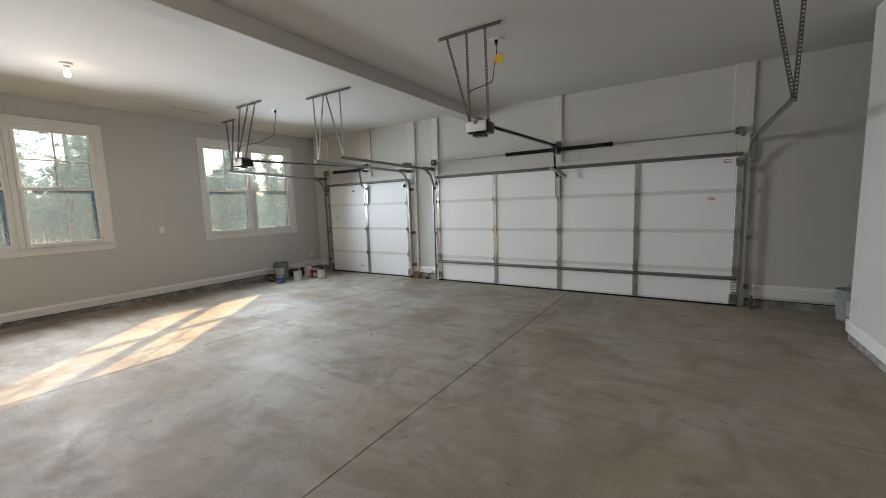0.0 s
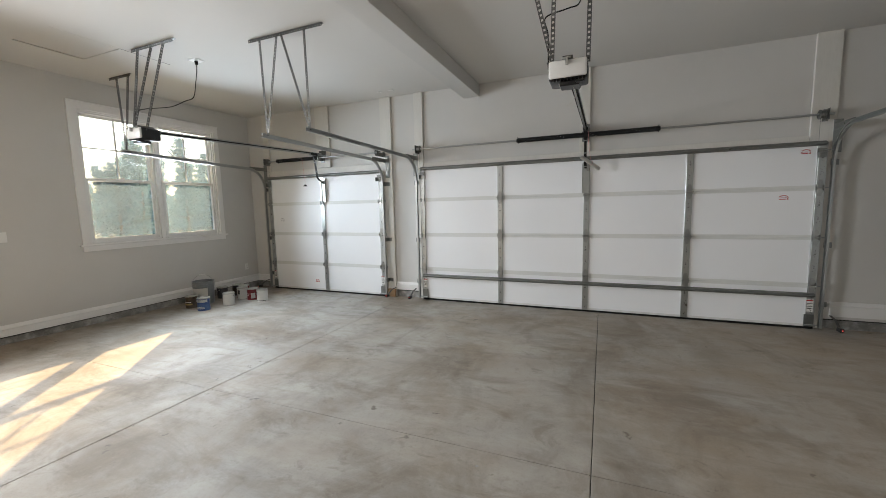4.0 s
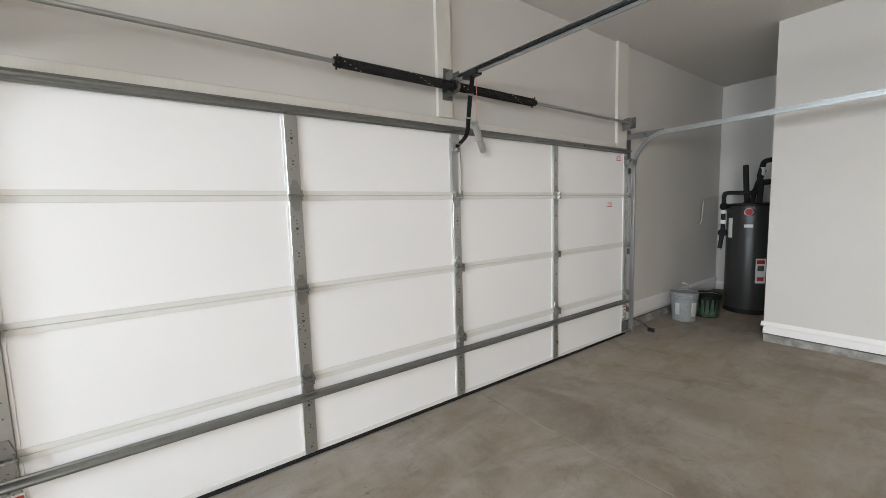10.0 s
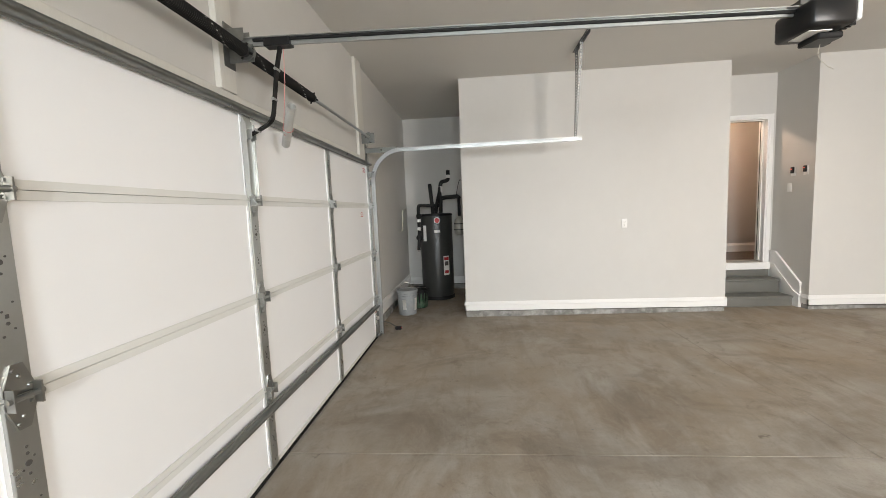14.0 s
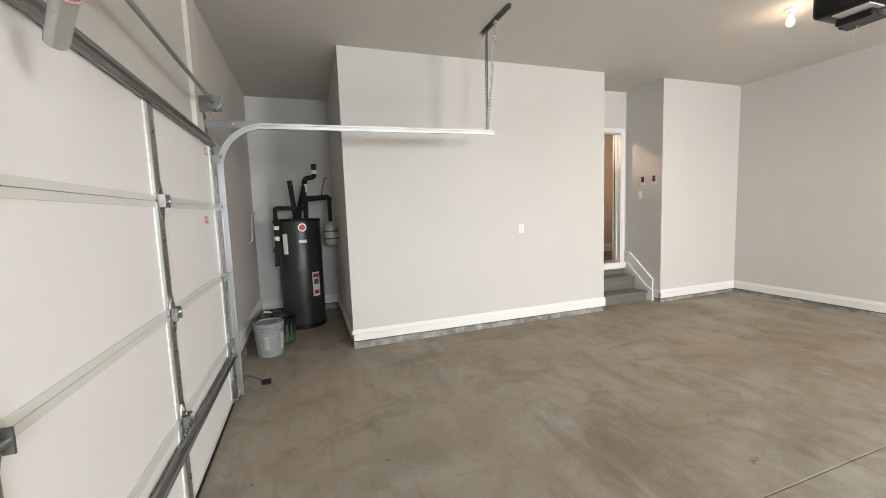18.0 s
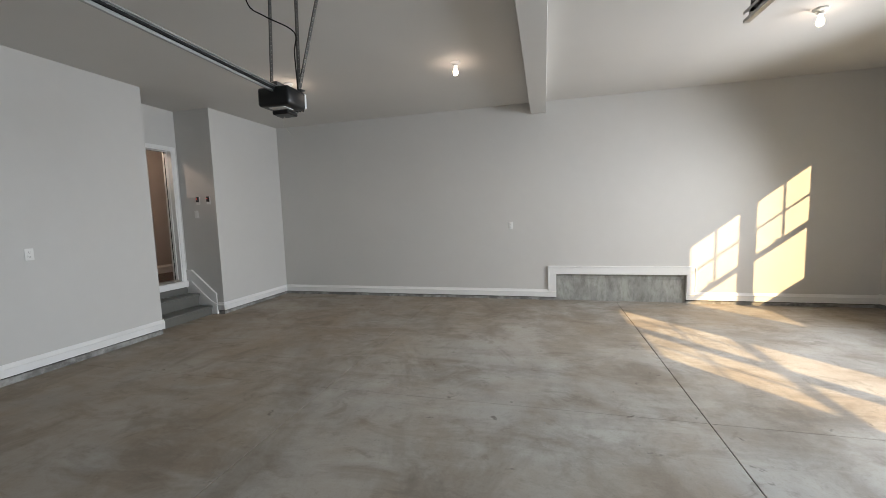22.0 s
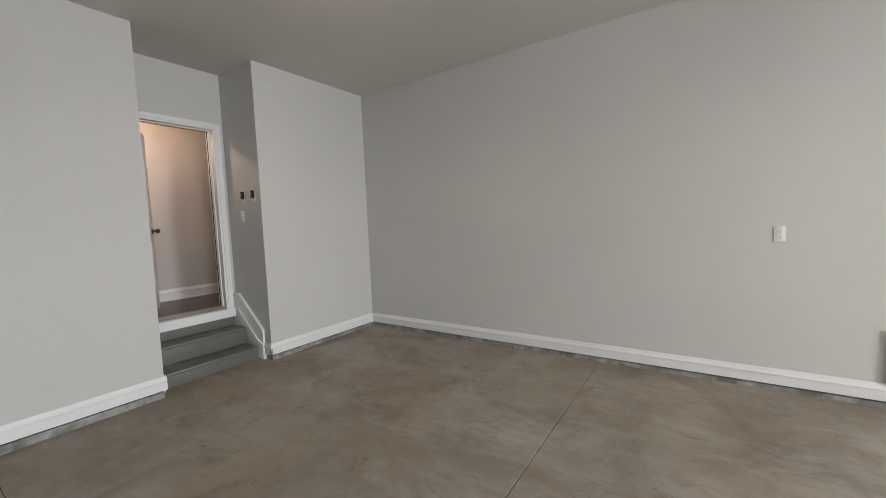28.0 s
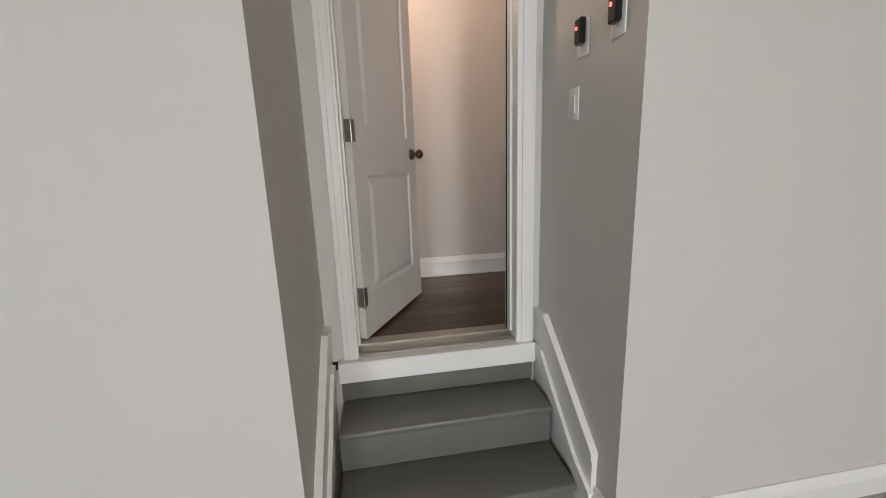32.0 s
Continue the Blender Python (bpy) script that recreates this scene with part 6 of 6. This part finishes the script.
paint_can(-6.70, 6.20, M_CANW, M_CANLID, "white and red labelled gallon paint can", turn=0.8, stripes=[(0.02, 0.17, 180, 250, M_CANR), (0.08, 0.15, 262, 290, M_INK)])
paint_can(-6.46, 6.19, M_CANR, M_CANLID, "red labelled gallon paint can with white lettering", turn=0.1, stripes=[(0.03, 0.12, 300, 345, M_CANW), (0.10, 0.112, 225, 285, M_LABELW), (0.075, 0.085, 230, 280, M_LABELW)])
paint_can(-6.21, 6.16, M_CANW, M_CANLID, "white labelled gallon paint can with dark print", turn=1.3, stripes=[(0.12, 0.16, 200, 255, M_CANK), (0.012, 0.02, 180, 360, M_CANK)])
paint_can(-7.03, 6.38, M_CANK, M_CANLID, "dark rusty gallon can by the wall", turn=0.4, stripes=[(0.03, 0.13, 220, 300, M_CANBR)])
paint_can(-7.08, 6.12, M_CANK, M_CANLID, "dark gallon can half hidden behind others", turn=1.9)
paint_can(-6.85, 6.36, M_CANR, M_CANLID, "dark red gallon can behind the others", turn=0.9)
paint_can(2.43, 6.93, M_CANW, M_CANLID, "white gallon can between two pails", turn=0.9, r=0.08, h=0.18, stripes=[(0.10, 0.14, 200, 250, M_CANK)])
# small stains and chips on the slab
rnd = random.Random(11)
bm = bmesh.new()
for k in range(60):
    cx, cy = rnd.uniform(-6.8, 1.7), rnd.uniform(0.3, 6.6)
    r = rnd.uniform(0.003, 0.009)
    cz = slab_z(cy)
    n = 7
    vs = [bm.verts.new((cx + math.cos(2 * math.pi * j / n) * r * rnd.uniform(0.6, 1.3), cy + math.sin(2 * math.pi * j / n) * r * rnd.uniform(0.6, 1.3), cz + 0.0005)) for j in range(n)]
    top = bm.verts.new((cx, cy, cz + 0.003))
    for j in range(n):
        bm.faces.new((vs[j], vs[(j + 1) % n], top))
solid("floor_grit", bm, M_STEM, "scattered crumbs of mortar and dirt on the slab", "grit", kind="stuff")

# ---- outside ----
M_GROUND = material("winter_ground", (0.20, 0.145, 0.085), 0.95, second=(0.13, 0.10, 0.055), scale=0.25, amount=0.8, third=(0.27, 0.21, 0.13), scale2=3, amount2=0.5)
# foliage paler and bluer than real needles, with the outdoor haze put into the colour
M_NEEDLE = material("pine_needles", (0.12, 0.20, 0.215), 0.6, second=(0.17, 0.235, 0.225), scale=0.7, amount=0.7, third=(0.085, 0.14, 0.125), scale2=3, amount2=0.5, by_object=0.25, through_light=0.5)
M_CEDAR = material("cedar_foliage", (0.12, 0.21, 0.235), 0.65, second=(0.17, 0.245, 0.25), scale=0.9, amount=0.7, by_object=0.3, through_light=0.5)
M_BARK = material("pine_bark", (0.14, 0.10, 0.075), 0.9, second=(0.085, 0.065, 0.05), scale=4, amount=0.7, third=(0.22, 0.18, 0.15), scale2=11, amount2=0.4, stretch=(1, 1, 0.25))
M_TWIG = material("bare_twigs", (0.20, 0.165, 0.135), 0.9, second=(0.12, 0.10, 0.08), scale=1.2, amount=0.7)
M_ROOFN = material("grey_shingles", (0.13, 0.14, 0.155), 0.9, second=(0.10, 0.105, 0.115), scale=1.5, amount=0.6)
M_SIDING = material("pale_siding", (0.62, 0.62, 0.60), 0.7, second=(0.56, 0.56, 0.54), scale=1, amount=0.5)
M_BRICK = material("tan_brick_band", (0.33, 0.22, 0.15), 0.9, second=(0.26, 0.17, 0.12), scale=2, amount=0.6)
GROUND = -0.35
bm = bmesh.new()
bmesh.ops.create_grid(bm, x_segments=60, y_segments=60, size=400)
for v in bm.verts:
    d = math.hypot(v.co.x + 2, v.co.y - 3)
    v.co.z = GROUND + min(1.0, max(0.0, d - 30) / 60) * (noise.noise(v.co * 0.02) * 1.4 + 0.25)
solid("ground", bm, M_GROUND, "brown winter grass and pine straw around the house", "ground", kind="structure")


def needle_clump(bm, c, size, count, rnd, droop=0.0, width=0.06):
    for _ in range(count):
        d = Vector((rnd.gauss(0, 1), rnd.gauss(0, 1), rnd.gauss(0.25, 0.8) - droop)).normalized()
        s = d.cross(Vector((rnd.gauss(0, 1), rnd.gauss(0, 1), rnd.gauss(0, 1)))).normalized() * size * width
        tip = c + d * size * rnd.uniform(0.7, 1.15)
        mid = c + d * size * 0.35
        a, b, t = bm.verts.new(mid + s), bm.verts.new(mid - s), bm.verts.new(tip)
        o = bm.verts.new(c)
        bm.faces.new((o, a, t, b))


def pine(name, height, crown_from, reach, seed, clumps, size, what, bark=True, count=12, cedar=False):
    rnd = random.Random(seed)
    t = thing(name, (0, 0, 0), what, "tree", "pines beyond the windows")
    bend = [Vector((rnd.gauss(0, 0.02) * height * k / 6, rnd.gauss(0, 0.02) * height * k / 6, height * k / 6)) for k in range(7)]
    bm = bmesh.new()
    r0 = height * 0.013 + 0.03
    rings = []
    pts = curve_points(bend, 3)
    for i, p in enumerate(pts):
        r = r0 * (1 - 0.92 * i / (len(pts) - 1)) * (1.25 if i == 0 else 1)
        rings.append([bm.verts.new(p + Vector((math.cos(2 * math.pi * j / 8) * r, math.sin(2 * math.pi * j / 8) * r, -0.3 if i == 0 else 0))) for j in range(8)])
    for a, b in zip(rings, rings[1:]):
        for j in range(8):
            bm.faces.new((a[j], a[(j + 1) % 8], b[(j + 1) % 8], b[j]))
    crown = bmesh.new()
    limbs = max(14, int(clumps / 7))
    for k in range(limbs):
        f = (k + rnd.random()) / limbs
        z = height * (crown_from + (0.99 - crown_from) * f)
        i = min(len(pts) - 2, int(z / height * (len(pts) - 1)))
        base = pts[i].lerp(pts[i + 1], z / height * (len(pts) - 1) - i)
        q = k * 2.4 + rnd.gauss(0, 0.4)
        long = reach * (1 - f * 0.82) * rnd.uniform(0.55, 1.12) * (0.6 + 0.4 * min(1, f * 5) if not cedar else 1)
        end = base + Vector((math.cos(q) * long, math.sin(q) * long, long * rnd.uniform(0.05, 0.5)))
        rod(bm, base, end, 0.010 + 0.012 * long, 0.004, seg=5, caps=False)
        n = max(3, int(clumps / limbs * rnd.uniform(0.7, 1.3)))
        for m in range(n):
            g = 0.25 + 0.8 * (m + rnd.random()) / n if not cedar else 0.05 + 1.0 * (m + rnd.random()) / n
            c = base.lerp(end, g) + Vector((rnd.gauss(0, 0.11), rnd.gauss(0, 0.11), rnd.gauss(0.03, 0.09))) * (0.5 + long * 0.45)
            needle_clump(crown, c, size * rnd.uniform(0.7, 1.3), count, rnd)
    part("trunk", bm, M_BARK, t, smooth=50)
    part("crown", crown, M_CEDAR if cedar else M_NEEDLE, t, smooth=0)
    return t


# a pine and its twin before the neighbour's house
near = pine("pine_tree", 9.5, 0.30, 2.6, 3, 520, 0.26, "blue-green pine with two slim trunks near the house", count=13)
near.matrix_basis = pose(-17.2, -7.0, GROUND)
near2 = pine("pine_tree", 8.6, 0.36, 2.0, 8, 330, 0.26, "slim blue-green pine beside its twin", count=13)
near2.matrix_basis = pose(-16.4, -6.0, GROUND)
# woods: tall pines toward the west, low cedars toward the north-west
tall = pine("pine_tree", 15, 0.45, 2.6, 21, 230, 0.42, "tall bare-stemmed pine in the woods", count=9)
tall2 = pine("pine_tree", 13, 0.30, 2.2, 22, 240, 0.40, "tall pine with a ragged crown in the woods", count=9)
young = pine("cedar_tree", 6.2, 0.04, 1.7, 23, 420, 0.38, "dense young evergreen at the wood's edge", count=9, cedar=True)
young2 = pine("cedar_tree", 5.2, 0.05, 1.5, 24, 360, 0.36, "low bushy evergreen at the wood's edge", count=9, cedar=True)
rnd = random.Random(77)


def place(src, x, y, used):
    m = pose(x, y, GROUND, 0, 0, rnd.uniform(0, 360)) @ Matrix.Diagonal((1, 1, 1, 1))
    if src in used:
        c = copy_thing(src, m)
    else:
        src.matrix_basis = m
        used.append(src)
        c = src
    f = rnd.uniform(0.85, 1.15)
    c.scale = (f, f, f * rnd.uniform(0.92, 1.08))


used = []
for k in range(26):
    place(rnd.choice((tall, tall2, tall2)), rnd.uniform(-52, -28), rnd.uniform(0, 9), used)
for k in range(10):
    place(rnd.choice((tall, tall2)), rnd.uniform(-60, -38), rnd.uniform(-34, -8), used)
for k in range(60):
    place(rnd.choice((young, young2)), rnd.uniform(-42, -27), rnd.uniform(0, 30), used)
for k in range(30):
    place(rnd.choice((young, young2)), rnd.uniform(-62, -42), rnd.uniform(-4, 48), used)
for k in range(16):
    place(young2, rnd.uniform(-30, -23), rnd.uniform(8, 22), used)
# bare brush and saplings between the trees
bm = bmesh.new()
rnd = random.Random(9)
for k in range(500):
    x, y = rnd.uniform(-42, -15), rnd.uniform(-4, 8)
    h = rnd.uniform(0.8, 3.6)
    lean = Vector((rnd.gauss(0, 0.12), rnd.gauss(0, 0.12), 1)) * h
    p = Vector((x, y, GROUND - 0.1))
    rod(bm, p, p + lean, 0.008 + h * 0.006, 0.004, seg=4, caps=False)
    for m in range(5):
        f = rnd.uniform(0.3, 0.95)
        q = p + lean * f
        rod(bm, q, q + Vector((rnd.gauss(0, 0.28), rnd.gauss(0, 0.28), rnd.uniform(0.1, 0.5))) * h * 0.35, 0.006, 0.003, seg=3, caps=False)
solid("undergrowth", bm, M_TWIG, "bare brown brush and saplings under the pines", "undergrowth", kind="stuff", smooth=0)
bm = bmesh.new()
for k in range(420):
    a = rnd.uniform(2.15, 3.9)
    d = rnd.uniform(62, 90)
    c = Vector((-2 + math.cos(a) * d, 3 + math.sin(a) * d, GROUND))
    top = rnd.uniform(4.0, 8.5) * (1.25 if a > 2.85 else 0.8)
    for m in range(9):
        needle_clump(bm, c + Vector((rnd.gauss(0, 1.0), rnd.gauss(0, 1.0), top * (m + rnd.random()) / 9)), 1.5 * (1.15 - m / 14), 9, rnd, width=0.14)
solid("far_woods", bm, M_CEDAR, "distant belt of evergreen woods", "woods", kind="stuff", smooth=0)

# the neighbour's house
hx, hy = -43.0, -41.0
house = thing("house", (hx, hy, GROUND, 0, 0, 42), "neighbouring single-storey house with grey roof and pale garage front", "house")


def house_part(name, bm, mat, parent=None):
    ob = new(name, mesh_of(name, bm, mat, 30))
    ob.parent = parent or house
    return ob


house_part("wall", boxes((-13, 13, -6, 6, 0, 3.3)), M_SIDING)
house_part("brick_band", boxes((-13.05, 13.05, 5.95, 6.06, 2.75, 3.3)), M_BRICK)
bm = bmesh.new()
v = [bm.verts.new(c) for c in ((-13.8, -6.8, 3.25), (13.8, -6.8, 3.25), (13.8, 6.8, 3.25), (-13.8, 6.8, 3.25), (-8.5, 0, 7.9), (8.5, 0, 7.9), (-13.8, -6.8, 3.1), (13.8, -6.8, 3.1), (13.8, 6.8, 3.1), (-13.8, 6.8, 3.1))]
for f in ((0, 1, 5, 4), (1, 2, 5), (2, 3, 4, 5), (3, 0, 4), (6, 7, 8, 9), (0, 1, 7, 6), (1, 2, 8, 7), (2, 3, 9, 8), (3, 0, 6, 9)):
    bm.faces.new([v[i] for i in f])
house_part("roof", bm, M_ROOFN)
house_part("fascia", boxes((-13.9, 13.9, 6.8, 6.9, 3.05, 3.3)), M_SIDING)
for gx in (-9.0, -3.2):
    g = house_part("garage_front", boxes((gx - 2.4, gx + 2.4, 6.0, 6.06, 0, 2.3)), M_TRIM)
    for k in range(1, 4):
        house_part("section_line", boxes((gx - 2.35, gx + 2.35, 6.06, 6.075, k * 0.575 - 0.02, k * 0.575 + 0.02)), M_STEM, g)
for gx in (4.0, 8.5):
    w = house_part("window", boxes((gx - 0.7, gx + 0.7, 6.0, 6.07, 0.9, 2.3)), M_TRIM)
    house_part("pane", boxes((gx - 0.6, gx - 0.03, 6.07, 6.08, 1.0, 2.2), (gx + 0.03, gx + 0.6, 6.07, 6.08, 1.0, 2.2)), M_INK, w)
# post lantern by the drive, and a clipped shrub
post = thing("street_lamp", (-22.5, -16.5, GROUND), "black post lantern standing by the drive", "street lamp")
bm = lathe(bmesh.new(), [(0.0, 0.0), (0.13, 0.0), (0.12, 0.25), (0.055, 0.32), (0.045, 2.35), (0.09, 2.40), (0.03, 2.46)], (-22.5, -16.5, GROUND), 14)
part("post", bm, M_BLACK, post)
bm = lathe(bmesh.new(), [(0.08, 2.46), (0.17, 2.85), (0.24, 2.87), (0.06, 3.05), (0.0, 3.15)], (-22.5, -16.5, GROUND), 8)
part("lantern", bm, M_BLACK, post)
bm = bmesh.new()
rod(bm, (-22.5 - 0.5, -16.5 + 0.5, GROUND + 2.2), (-22.5 + 0.5, -16.5 - 0.5, GROUND + 2.2), 0.02, seg=6)
part("ladder_bar", bm, M_BLACK, post)
sh = bmesh.new()
rnd = random.Random(31)
for k in range(260):
    d = Vector((rnd.gauss(0, 1), rnd.gauss(0, 1), abs(rnd.gauss(0, 1)))).normalized()
    needle_clump(sh, Vector((-27.5, -22.5, GROUND + 0.1)) + Vector((d.x * 1.3, d.y * 1.3, d.z * 1.9)) * rnd.uniform(0.6, 1.0), 0.3, 8, rnd, width=0.2)
solid("shrub", sh, material("tawny_shrub", (0.20, 0.13, 0.07), 0.8, second=(0.10, 0.10, 0.05), scale=2, amount=0.6), "rounded tawny shrub by the neighbour's drive", "shrub", smooth=0, base=(-27.5, -22.5, GROUND))
